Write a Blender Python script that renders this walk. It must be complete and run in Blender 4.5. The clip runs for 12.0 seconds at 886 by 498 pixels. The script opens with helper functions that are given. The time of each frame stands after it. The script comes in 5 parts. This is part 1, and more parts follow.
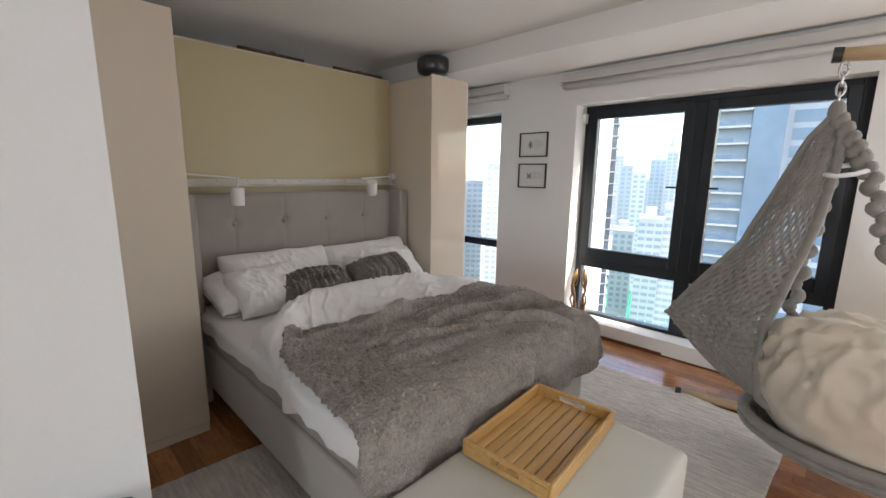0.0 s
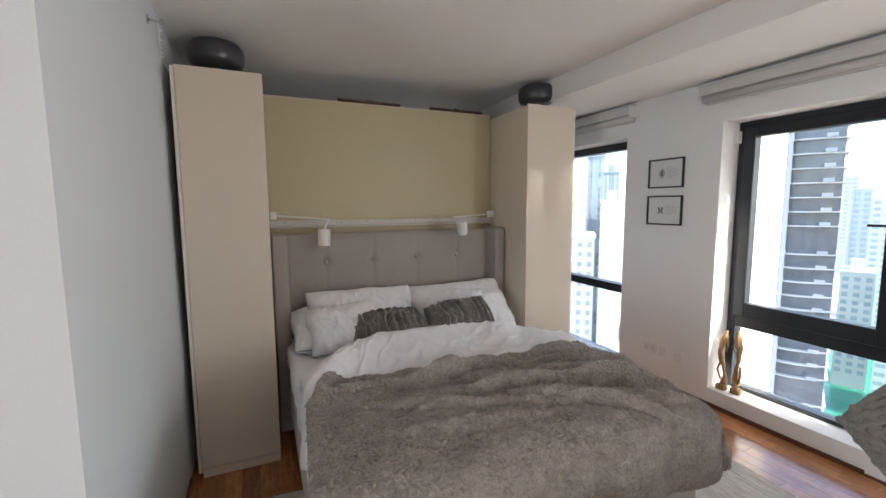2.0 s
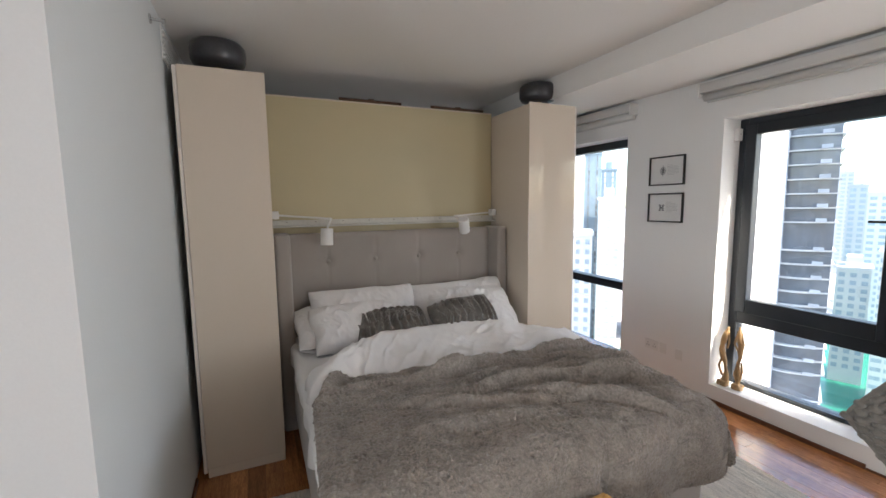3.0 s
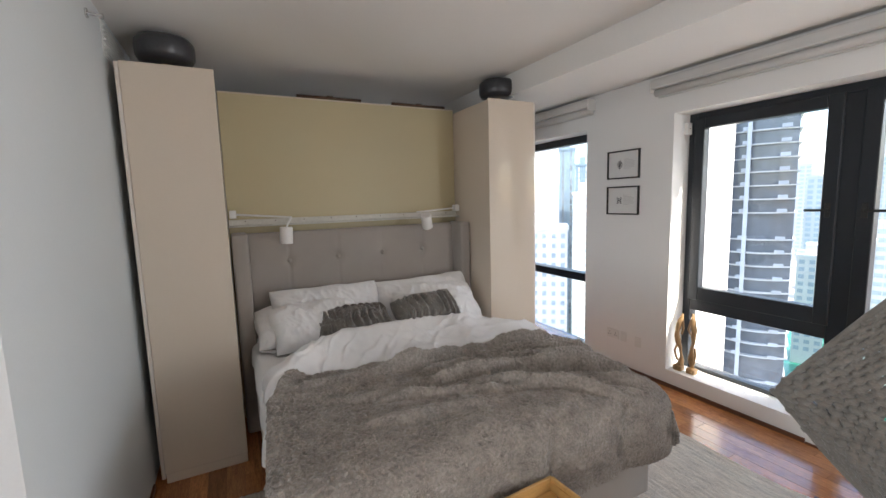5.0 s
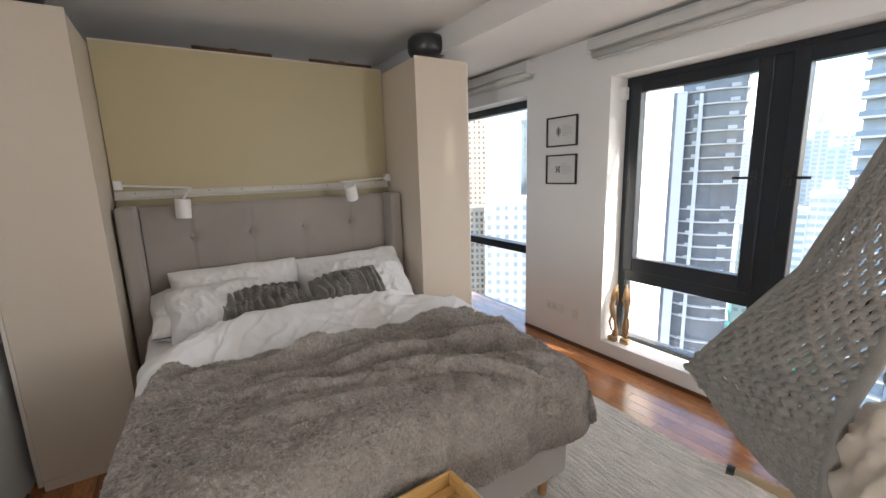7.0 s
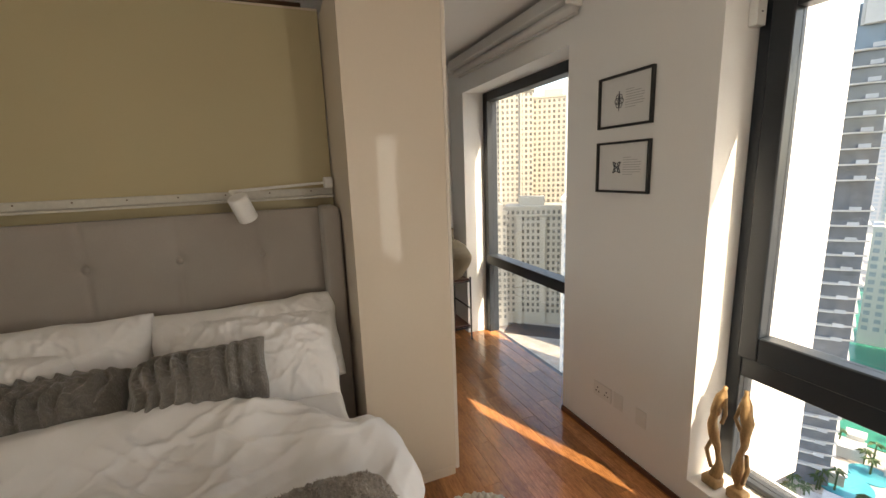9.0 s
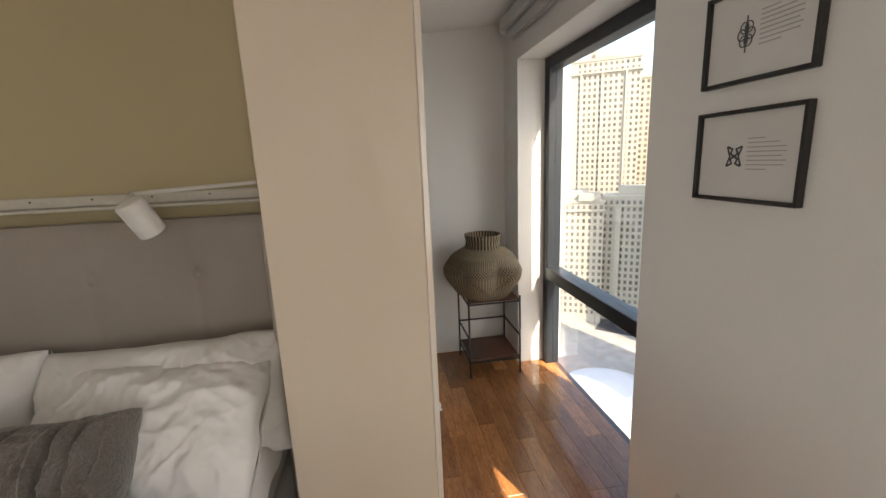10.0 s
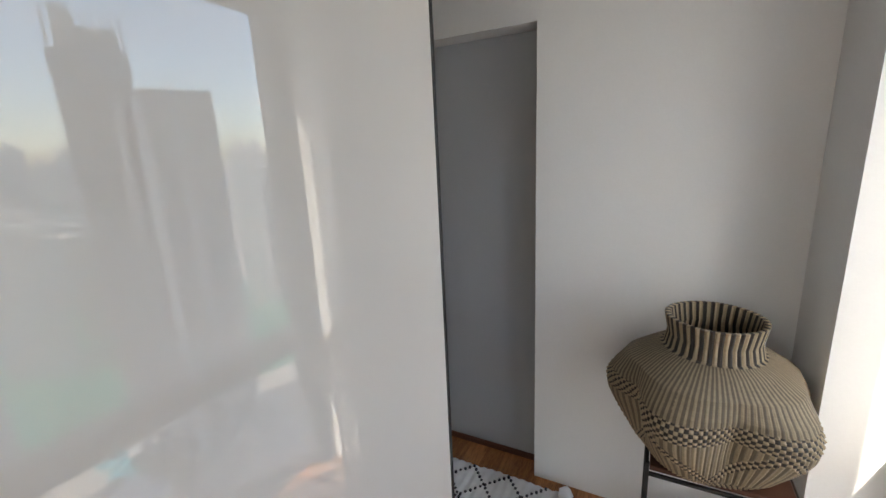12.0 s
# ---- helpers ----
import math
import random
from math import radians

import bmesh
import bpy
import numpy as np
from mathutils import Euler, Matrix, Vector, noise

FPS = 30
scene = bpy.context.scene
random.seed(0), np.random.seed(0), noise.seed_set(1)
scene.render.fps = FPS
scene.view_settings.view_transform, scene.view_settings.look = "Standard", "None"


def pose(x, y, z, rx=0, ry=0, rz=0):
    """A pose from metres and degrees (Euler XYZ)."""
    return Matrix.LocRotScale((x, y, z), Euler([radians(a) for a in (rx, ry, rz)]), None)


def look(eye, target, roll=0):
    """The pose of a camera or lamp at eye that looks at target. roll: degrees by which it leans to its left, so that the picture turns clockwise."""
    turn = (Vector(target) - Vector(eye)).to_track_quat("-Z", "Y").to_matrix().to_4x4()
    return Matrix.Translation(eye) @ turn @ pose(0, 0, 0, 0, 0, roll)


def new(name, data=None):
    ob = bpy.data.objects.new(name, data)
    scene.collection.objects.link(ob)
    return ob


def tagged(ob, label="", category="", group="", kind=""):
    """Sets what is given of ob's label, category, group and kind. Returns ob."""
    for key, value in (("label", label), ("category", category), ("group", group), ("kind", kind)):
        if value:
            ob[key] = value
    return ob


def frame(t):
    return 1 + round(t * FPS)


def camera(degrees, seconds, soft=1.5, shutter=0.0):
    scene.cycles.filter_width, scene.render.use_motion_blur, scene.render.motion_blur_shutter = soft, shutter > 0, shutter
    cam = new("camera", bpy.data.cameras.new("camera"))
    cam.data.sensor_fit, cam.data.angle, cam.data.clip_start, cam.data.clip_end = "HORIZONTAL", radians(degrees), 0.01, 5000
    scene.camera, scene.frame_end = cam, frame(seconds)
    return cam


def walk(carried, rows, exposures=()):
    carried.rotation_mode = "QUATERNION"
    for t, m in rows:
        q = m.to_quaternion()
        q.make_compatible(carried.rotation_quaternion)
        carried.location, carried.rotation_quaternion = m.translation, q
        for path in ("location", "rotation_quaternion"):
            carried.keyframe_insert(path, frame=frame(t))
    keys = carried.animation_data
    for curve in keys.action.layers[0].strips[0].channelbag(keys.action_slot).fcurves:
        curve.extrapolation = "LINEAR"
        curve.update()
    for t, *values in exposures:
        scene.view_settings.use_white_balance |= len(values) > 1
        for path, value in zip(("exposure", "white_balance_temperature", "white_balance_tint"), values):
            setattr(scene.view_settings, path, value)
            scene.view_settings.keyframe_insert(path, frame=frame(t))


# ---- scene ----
cam = camera(94.1, 12.0)
METRES, EYE, TILT, LEAN, TURN = 5.13, 1.54, 0.0, 0.0, 44.4
ROWS = [
    (0.0, 0.0, 0.0, 0.0, 0.14, -10.28, -0.78),
    (0.5, 0.0406, 0.0324, 0.0027, 8.12, -9.5, 0.35),
    (1.0, 0.0825, 0.0589, 0.0084, 16.32, -7.1, 0.43),
    (1.5, 0.0924, 0.0695, 0.01, 19.82, -5.94, 0.65),
    (2.0, 0.0929, 0.0716, 0.01, 21.82, -6.04, 0.37),
    (2.5, 0.0901, 0.0701, 0.0113, 22.72, -5.96, 0.35),
    (3.0, 0.0869, 0.0687, 0.0107, 21.5, -6.29, 0.69),
    (5.0, 0.1102, 0.0723, 0.0089, 18.36, -6.77, 1.64),
    (5.5, 0.118, 0.0719, 0.01, 17.58, -7.58, 1.83),
    (6.0, 0.1244, 0.0759, 0.0067, 15.12, -9.07, 1.76),
    (6.5, 0.1299, 0.0902, 0.004, 12.03, -10.68, 1.45),
    (8.5, 0.1999, 0.3301, 0.0002, 22.41, -10.63, 2.72),
    (9.0, 0.1843, 0.4162, 0.0023, 23.82, -10.75, 2.13),
    (9.5, 0.1848, 0.4902, -0.0004, 28.12, -11.23, 2.3),
    (10.0, 0.1827, 0.5781, 0.003, 36.43, -11.95, 2.39),
    (10.5, 0.1582, 0.6543, 0.0032, 45.1, -12.19, 3.74),
    (11.0, 0.1365, 0.7362, 0.0024, 56.54, -12.7, 4.34),
    (11.5, 0.0991, 0.8015, -0.0028, 65.35, -13.15, 3.54),
    (12.0, 0.0532, 0.8554, 0.0005, 72.84, -13.09, 2.56),
]
LOOK = [(0.0, 2.45, 6600, 10), (0.6, 2.6, 6550, 10), (2.5, 2.55, 6500, 10), (5.0, 2.6, 6500, 10), (6.7, 2.65, 6500, 10), (8.4, 2.25, 8300, 10), (9.5, 2.15, 7900, 10), (10.0, 2.25, 7600, 10), (10.5, 2.2, 7500, 10), (11.0, 2.15, 6500, 9), (11.5, 2.45, 6650, 9), (12.0, 2.7, 6850, 9)]
walk(cam, [(t, pose(0, 0, EYE, TILT, LEAN, TURN) @ pose(METRES * x, METRES * y, METRES * z, 90 + pitch, roll, yaw)) for t, x, y, z, yaw, pitch, roll in ROWS], LOOK)

# ---- light ----
SUN_TURN, SUN_HEIGHT = 68.2, 44.0   # degrees clockwise from +y, degrees above the horizon
world = bpy.data.worlds.new("sky")
scene.world = world
world.use_nodes = True
wn = world.node_tree
sky = wn.nodes.new("ShaderNodeTexSky")
sky.sky_type, sky.sun_disc = "NISHITA", False
sky.sun_elevation, sky.sun_rotation = radians(SUN_HEIGHT), radians(SUN_TURN)
sky.dust_density, sky.air_density = 1.4, 1.0
wn.links.new(sky.outputs[0], wn.nodes["Background"].inputs[0])
wn.nodes["Background"].inputs[1].default_value = 0.15
sun = new("sun", bpy.data.lights.new("sun", "SUN"))
sun.data.energy, sun.data.angle, sun.data.color = 2.1, radians(0.53), (1.0, 0.93, 0.82)
_s, _h = radians(SUN_TURN), radians(SUN_HEIGHT)
sun.matrix_world = look((60 * math.sin(_s) * math.cos(_h), 60 * math.cos(_s) * math.cos(_h), 60 * math.sin(_h)), (0, 0, 0))

# daylight of the window behind the walk, which only shows in reflections
back = new("back_window_light", bpy.data.lights.new("back_window_light", "AREA"))
back.data.shape, back.data.size, back.data.size_y = "RECTANGLE", 0.74, 1.35
back.data.energy, back.data.color = 4.5, (0.93, 0.97, 1.0)
back.data.spread = radians(100)
back.matrix_world = pose(1.5, -2.905, 1.0, 90, 0, 9)
# fill lamp for the bed head, in an added opening never in view
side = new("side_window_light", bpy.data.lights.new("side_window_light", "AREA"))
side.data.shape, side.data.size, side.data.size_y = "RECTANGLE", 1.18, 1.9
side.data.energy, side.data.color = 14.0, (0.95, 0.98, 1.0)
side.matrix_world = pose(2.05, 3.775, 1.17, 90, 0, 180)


# ---- materials ----
def mat(name, color, rough=0.6, metal=0.0, var=0.12, big=1.5, fine=60.0, bump=0.05, depth=0.002, sheen=0.0, coat=0.0,
        island=0.0, each=0.0, stretch=(1, 1, 1), spec=0.5):
    """A procedural surface: base colour with broad stains and fine grain, and relief of the grain."""
    m = bpy.data.materials.new(name)
    m.use_nodes = True
    n, k = m.node_tree.nodes, m.node_tree.links
    b = n["Principled BSDF"]
    b.inputs["Roughness"].default_value, b.inputs["Metallic"].default_value = rough, metal
    b.inputs["Sheen Weight"].default_value, b.inputs["Coat Weight"].default_value = sheen, coat
    b.inputs["Coat Roughness"].default_value = 0.015
    b.inputs["Specular IOR Level"].default_value = spec
    tc, mp = n.new("ShaderNodeTexCoord"), n.new("ShaderNodeMapping")
    mp.inputs["Scale"].default_value = stretch
    k.new(tc.outputs["Object"], mp.inputs["Vector"])
    a, f = n.new("ShaderNodeTexNoise"), n.new("ShaderNodeTexNoise")
    a.inputs["Scale"].default_value, a.inputs["Detail"].default_value = big, 4
    f.inputs["Scale"].default_value, f.inputs["Detail"].default_value = fine, 5
    for t in (a, f):
        k.new(mp.outputs[0], t.inputs["Vector"])
    add = n.new("ShaderNodeMath")
    add.operation = "MULTIPLY_ADD"
    add.inputs[1].default_value = 0.5
    k.new(f.outputs["Fac"], add.inputs[0])
    half = n.new("ShaderNodeMath")
    half.operation = "MULTIPLY"
    half.inputs[1].default_value = 0.5
    k.new(a.outputs["Fac"], half.inputs[0])
    k.new(half.outputs[0], add.inputs[2])
    ramp = n.new("ShaderNodeMapRange")
    ramp.inputs["From Min"].default_value, ramp.inputs["From Max"].default_value = 0.3, 0.7
    ramp.inputs["To Min"].default_value, ramp.inputs["To Max"].default_value = 1 - var, 1 + var
    k.new(add.outputs[0], ramp.inputs["Value"])
    last = ramp.outputs[0]
    for amount, node, out in ((each, "ShaderNodeObjectInfo", "Random"), (island, "ShaderNodeNewGeometry", "Random Per Island")):
        if amount:
            r, mr, mul = n.new(node), n.new("ShaderNodeMapRange"), n.new("ShaderNodeMath")
            mr.inputs["To Min"].default_value, mr.inputs["To Max"].default_value = 1 - amount, 1 + amount
            mul.operation = "MULTIPLY"
            k.new(r.outputs[out], mr.inputs["Value"])
            k.new(mr.outputs[0], mul.inputs[0])
            k.new(last, mul.inputs[1])
            last = mul.outputs[0]
    vm = n.new("ShaderNodeVectorMath")
    vm.operation = "SCALE"
    vm.inputs[0].default_value = color
    k.new(last, vm.inputs["Scale"])
    k.new(vm.outputs[0], b.inputs["Base Color"])
    if bump:
        bp = n.new("ShaderNodeBump")
        bp.inputs["Strength"].default_value, bp.inputs["Distance"].default_value = bump, depth
        k.new(f.outputs["Fac"], bp.inputs["Height"])
        k.new(bp.outputs[0], b.inputs["Normal"])
    return m


def glass(name, color=(1, 1, 1), rough=0.0, ior=1.45):
    m = bpy.data.materials.new(name)
    m.use_nodes = True
    b = m.node_tree.nodes["Principled BSDF"]
    b.inputs["Base Color"].default_value = (*color, 1)
    b.inputs["Transmission Weight"].default_value, b.inputs["Roughness"].default_value, b.inputs["IOR"].default_value = 1, rough, ior
    return m


WALL = mat("white_wall_paint", (0.83, 0.83, 0.82), 0.75, var=0.02, fine=140, bump=0.12)
CEIL = mat("ceiling_paint", (0.84, 0.83, 0.81), 0.85, var=0.02, fine=120, bump=0.08)
# back of the recess, a darker grey than the wall round it
GREYWALL = mat("grey_recess", (0.44, 0.45, 0.465), 0.7, var=0.02, fine=140, bump=0.12)
GLOSS = mat("glossy_beige_lacquer", (0.73, 0.665, 0.60), 0.0, var=0.012, big=0.8, fine=3, bump=0, spec=0.9)
SATIN = mat("satin_beige_lacquer", (0.64, 0.555, 0.46), 0.05, var=0.015, big=0.8, fine=60, bump=0, spec=0.17)
# white paint greyed and blued to carry the cool daylight on this wall
SIDEWALL = mat("daylight_tinted_wall_paint", (0.66, 0.685, 0.695), 0.75, var=0.025, fine=140, bump=0.12)
SIDE = mat("beige_foil", (0.64, 0.555, 0.46), 0.38, var=0.02, fine=160, bump=0.05)
GOLD = mat("mustard_panel", (0.50, 0.43, 0.265), 0.45, var=0.035, big=1.6, fine=220, bump=0.1, stretch=(1, 1, 1.6))
LINEN = mat("taupe_linen", (0.36, 0.325, 0.295), 0.9, var=0.12, big=3, fine=420, bump=0.5, depth=0.0015, sheen=0.3)
LINEN_LIGHT = mat("light_taupe_linen", (0.46, 0.43, 0.40), 0.9, var=0.1, big=3, fine=420, bump=0.45, depth=0.0015, sheen=0.3)
COTTON = mat("white_cotton", (0.86, 0.85, 0.85), 0.85, var=0.03, big=4, fine=500, bump=0.2, depth=0.001, sheen=0.2)
CREAM = mat("cream_cotton", (0.62, 0.55, 0.46), 0.9, var=0.06, big=4, fine=400, bump=0.3, depth=0.001, sheen=0.2)
FUR = mat("grey_fur", (0.30, 0.268, 0.24), 0.95, var=0.5, big=16, fine=80, bump=1.0, depth=0.012, sheen=0.35)
PILE = mat("grey_fur_pile", (0.37, 0.335, 0.30), 0.9, var=0.3, big=10, fine=70, bump=0, sheen=0.3, island=0.12)
FURDARK = mat("dark_grey_fur", (0.16, 0.145, 0.13), 0.95, var=0.4, big=9, fine=150, bump=1.0, depth=0.006, sheen=0.5)
BENCH = mat("pale_grey_velvet", (0.55, 0.55, 0.50), 0.8, var=0.06, big=5, fine=300, bump=0.2, depth=0.001, sheen=0.4)
BAMBOO = mat("bamboo", (0.55, 0.33, 0.12), 0.4, var=0.22, big=3, fine=40, bump=0.1, stretch=(14, 1, 14), each=0.08)
PALEWOOD = mat("pale_pine", (0.55, 0.40, 0.24), 0.5, var=0.15, big=3, fine=30, bump=0.08, stretch=(2, 14, 14))
OAK = mat("light_oak_leg", (0.45, 0.25, 0.11), 0.45, var=0.15, big=3, fine=30, bump=0.08, stretch=(10, 10, 1))
FLOORWOOD = mat("red_brown_parquet", (0.40, 0.165, 0.06), 0.24, var=0.5, big=5.5, fine=26, bump=0.06, depth=0.001, each=0.34, stretch=(1.2, 9, 1), coat=0.35)
SUBFLOOR = mat("floor_joint", (0.06, 0.022, 0.01), 0.6, var=0.2)
SKIRT = mat("dark_wood_skirting", (0.12, 0.045, 0.022), 0.4, var=0.25, stretch=(1, 8, 8))
BLACKMETAL = mat("dark_window_frame", (0.012, 0.017, 0.024), 0.4, var=0.15, fine=200, bump=0.05)
IRON = mat("black_iron", (0.02, 0.02, 0.02), 0.5, var=0.2, fine=90, bump=0.1)
STEEL = mat("steel", (0.6, 0.6, 0.6), 0.25, metal=1.0, var=0.08)
WHITEMETAL = mat("white_enamel", (0.78, 0.77, 0.75), 0.35, var=0.03)
RAILPAINT = mat("worn_off_white_paint", (0.62, 0.60, 0.55), 0.45, var=0.1, big=4, fine=50, bump=0.1)
PLASTIC = mat("white_plastic", (0.75, 0.75, 0.73), 0.4, var=0.02)
BLIND = mat("grey_white_blind", (0.62, 0.62, 0.61), 0.7, var=0.04, fine=300, bump=0.15)
RUG = mat("cream_wool_rug", (0.74, 0.685, 0.61), 0.95, var=0.42, big=9, fine=110, bump=1.0, depth=0.006, stretch=(0.8, 6, 1), sheen=0.3)
ROPE = mat("grey_cotton_rope", (0.25, 0.235, 0.215), 0.95, var=0.22, big=20, fine=260, bump=0.8, depth=0.003, sheen=0.3)
KNIT = mat("beige_knit", (0.55, 0.49, 0.40), 0.95, var=0.15, big=14, fine=220, bump=0.7, depth=0.003, sheen=0.3)
DRUM = mat("smoky_dark_ceramic", (0.045, 0.046, 0.052), 0.28, var=0.25, big=6, fine=60, bump=0.08)
BRASS = mat("aged_brass", (0.52, 0.40, 0.22), 0.4, metal=0.9, var=0.15)
BRONZE = mat("brown_bronze", (0.12, 0.07, 0.045), 0.4, metal=0.6, var=0.2)
CARVED = mat("carved_driftwood", (0.36, 0.22, 0.10), 0.6, var=0.4, big=12, fine=60, bump=0.4, stretch=(3, 3, 1))
DARKWOOD = mat("dark_red_wood_shelf", (0.09, 0.035, 0.02), 0.35, var=0.25, stretch=(8, 1, 1))
PAPER = mat("white_paper", (0.74, 0.74, 0.73), 0.8, var=0.02)
INK = mat("grey_ink", (0.09, 0.09, 0.1), 0.8)
FAINTINK = mat("pale_grey_ink", (0.42, 0.42, 0.42), 0.8)
PANE = glass("clear_glass")
FRAMEGLASS = glass("picture_glass")


# ---- mesh helpers ----
AT = {}


def place(name, label, category, loc, group="", kind=""):
    """A thing: an Empty at its base."""
    ob = new(name)
    ob.empty_display_size = 0.1
    ob.location = loc
    AT[ob] = Vector(loc)
    return tagged(ob, label, category, group, kind)


def part(name, bm, material, parent=None, label="", smooth=False):
    """Links a bmesh, made in world coordinates, as one mesh object under a thing or a part."""
    me = bpy.data.meshes.new(name)
    off = AT.get(parent, Vector())
    if parent is not None:
        bmesh.ops.translate(bm, verts=bm.verts, vec=-off)
    bm.to_mesh(me)
    bm.free()
    if smooth:
        me.shade_smooth()
    me.materials.append(material)
    ob = new(name, me)
    if parent is not None:
        ob.parent = parent
    AT[ob] = off
    if label:
        ob["label"] = label
    return ob


def box(x0, x1, y0, y1, z0, z1, bevel=0.0, bm=None, seg=1):
    b = bmesh.new()
    bmesh.ops.create_cube(b, size=1)
    for v in b.verts:
        v.co = Vector(((x0 + x1) / 2 + v.co.x * (x1 - x0), (y0 + y1) / 2 + v.co.y * (y1 - y0), (z0 + z1) / 2 + v.co.z * (z1 - z0)))
    if bevel:
        bmesh.ops.bevel(b, geom=b.edges[:], offset=bevel, segments=seg, affect="EDGES", profile=0.7)
    return join(bm, b)


def join(bm, b):
    """Adds b's geometry to bm; with no bm, b itself."""
    if bm is None:
        return b
    me = bpy.data.meshes.new("tmp")
    b.to_mesh(me)
    b.free()
    bm.from_mesh(me)
    bpy.data.meshes.remove(me)
    return bm


def tube(pts, r, seg=8, bm=None, cap=True, squash=1.0):
    """A tube of radius r (a number or one for each point) along points."""
    bm = bm or bmesh.new()
    pts = [Vector(p) for p in pts]
    rs = r if isinstance(r, (list, tuple)) else [r] * len(pts)
    rings, up = [], None
    for i, p in enumerate(pts):
        d = (pts[min(i + 1, len(pts) - 1)] - pts[max(i - 1, 0)]).normalized()
        if up is None:
            up = d.orthogonal().normalized()
        up = (up - d * up.dot(d)).normalized()
        side = d.cross(up)
        rings.append([bm.verts.new(p + rs[i] * (up * math.cos(a) + side * math.sin(a) * squash))
                      for a in (2 * math.pi * j / seg for j in range(seg))])
    for a, b in zip(rings, rings[1:]):
        for j in range(seg):
            bm.faces.new((a[j], a[(j + 1) % seg], b[(j + 1) % seg], b[j]))
    if cap:
        bm.faces.new(rings[0][::-1])
        bm.faces.new(rings[-1])
    return bm


def lathe(center, profile, seg=32, bm=None, wob=None):
    """Turns (radius, height) pairs round a vertical axis; wob(angle, z) scales the radius."""
    bm = bm or bmesh.new()
    cx, cy, cz = center
    rings = []
    for r, z in profile:
        ring = []
        for j in range(seg):
            a = 2 * math.pi * j / seg
            q = r * (wob(a, z) if wob else 1)
            ring.append(bm.verts.new((cx + q * math.cos(a), cy + q * math.sin(a), cz + z)))
        rings.append(ring)
    for a, b in zip(rings, rings[1:]):
        for j in range(seg):
            bm.faces.new((a[j], a[(j + 1) % seg], b[(j + 1) % seg], b[j]))
    bm.faces.new(rings[0][::-1])
    bm.faces.new(rings[-1])
    return bm


def sheet(nu, nv, f, thick=0.0):
    """A grid of nu x nv cells whose corners are f(u, v), u and v from 0 to 1; thick: metres of cloth below."""
    bm = bmesh.new()
    g = [[bm.verts.new(f(i / nu, j / nv)) for j in range(nv + 1)] for i in range(nu + 1)]
    for i in range(nu):
        for j in range(nv):
            bm.faces.new((g[i][j], g[i + 1][j], g[i + 1][j + 1], g[i][j + 1]))
    bm.normal_update()
    if thick:
        low = [[bm.verts.new(v.co - v.normal * thick) for v in row] for row in g]
        for i in range(nu):
            for j in range(nv):
                bm.faces.new((low[i][j + 1], low[i + 1][j + 1], low[i + 1][j], low[i][j]))
        for i in range(nu):
            bm.faces.new((low[i][0], low[i + 1][0], g[i + 1][0], g[i][0]))
            bm.faces.new((g[i][nv], g[i + 1][nv], low[i + 1][nv], low[i][nv]))
        for j in range(nv):
            bm.faces.new((g[0][j], g[0][j + 1], low[0][j + 1], low[0][j]))
            bm.faces.new((low[nu][j], low[nu][j + 1], g[nu][j + 1], g[nu][j]))
    return bm


def nz(x, y, z=0.0):
    return noise.noise(Vector((x, y, z)))


# ---- setting ----
WY, SOFFIT, SOFFIT_WALL, CEILING = 3.77, 2.412, 2.51, 2.58
WEST, EAST, SOUTH = -4.56, 2.8, -2.9
part("floor", box(WEST - 0.3, EAST + 0.2, SOUTH - 0.2, WY + 0.24, -0.2, -0.012), SUBFLOOR)
tagged(bpy.data.objects["floor"], "reddish-brown strip parquet floor with a low sheen", "floor", kind="structure")

bm = box(WEST - 0.3, -4.26, WY, WY + 0.34, 0, 2.9)
# pier depth and height beyond view are set to shade window_1's reveal
box(-2.83, -2.2, WY, WY + 0.68, -0.3, 4.6, bm=bm)
box(-2.2, -1.95, WY, WY + 0.84, -0.1, 4.6, bm=bm)
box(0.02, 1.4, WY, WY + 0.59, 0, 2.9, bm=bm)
# opening from x 1.4 to 2.7 is added out of view for the fill lamp
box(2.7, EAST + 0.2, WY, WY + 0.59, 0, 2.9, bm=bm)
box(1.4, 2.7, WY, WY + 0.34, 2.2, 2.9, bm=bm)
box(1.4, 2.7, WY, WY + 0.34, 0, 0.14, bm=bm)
box(-4.26, -2.83, WY, WY + 0.34, 2.21, 2.9, bm=bm)
box(-1.95, 0.02, WY, WY + 0.34, 2.2, 2.9, bm=bm)
box(-1.95, 0.02, WY, WY + 0.34, 0, 0.14, bm=bm)
tagged(part("wall_north", bm, WALL), "white painted window wall with deep reveals", "wall", kind="structure")
bm = box(WEST - 0.3, -1.197, -0.1, 0.148, 0, 2.7)
box(-1.4, -1.197, SOUTH, -0.1, 0, 2.7, bm=bm)
tagged(part("wall_south", bm, SIDEWALL), "white painted wall with a projecting corner", "wall", kind="structure")
bm = box(WEST - 0.2, WEST, 2.88, WY, 0, 2.7)
box(WEST - 0.2, WEST, 1.95, 2.88, 2.01, 2.7, bm=bm)
box(WEST - 0.2, WEST, 0.148, 1.95, 0, 2.7, bm=bm)
tagged(part("wall_west", bm, WALL), "pale wall with a shallow full-height recess", "wall", kind="structure")
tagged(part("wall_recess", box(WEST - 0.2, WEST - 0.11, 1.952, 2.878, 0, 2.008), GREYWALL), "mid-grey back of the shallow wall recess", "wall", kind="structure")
tagged(part("wall_east", box(EAST, EAST + 0.2, SOUTH, WY, 0, 2.7), WALL), "plain white wall", "wall", kind="structure")
bm = box(-1.197, 1.0, SOUTH - 0.2, SOUTH, 0, 2.7)
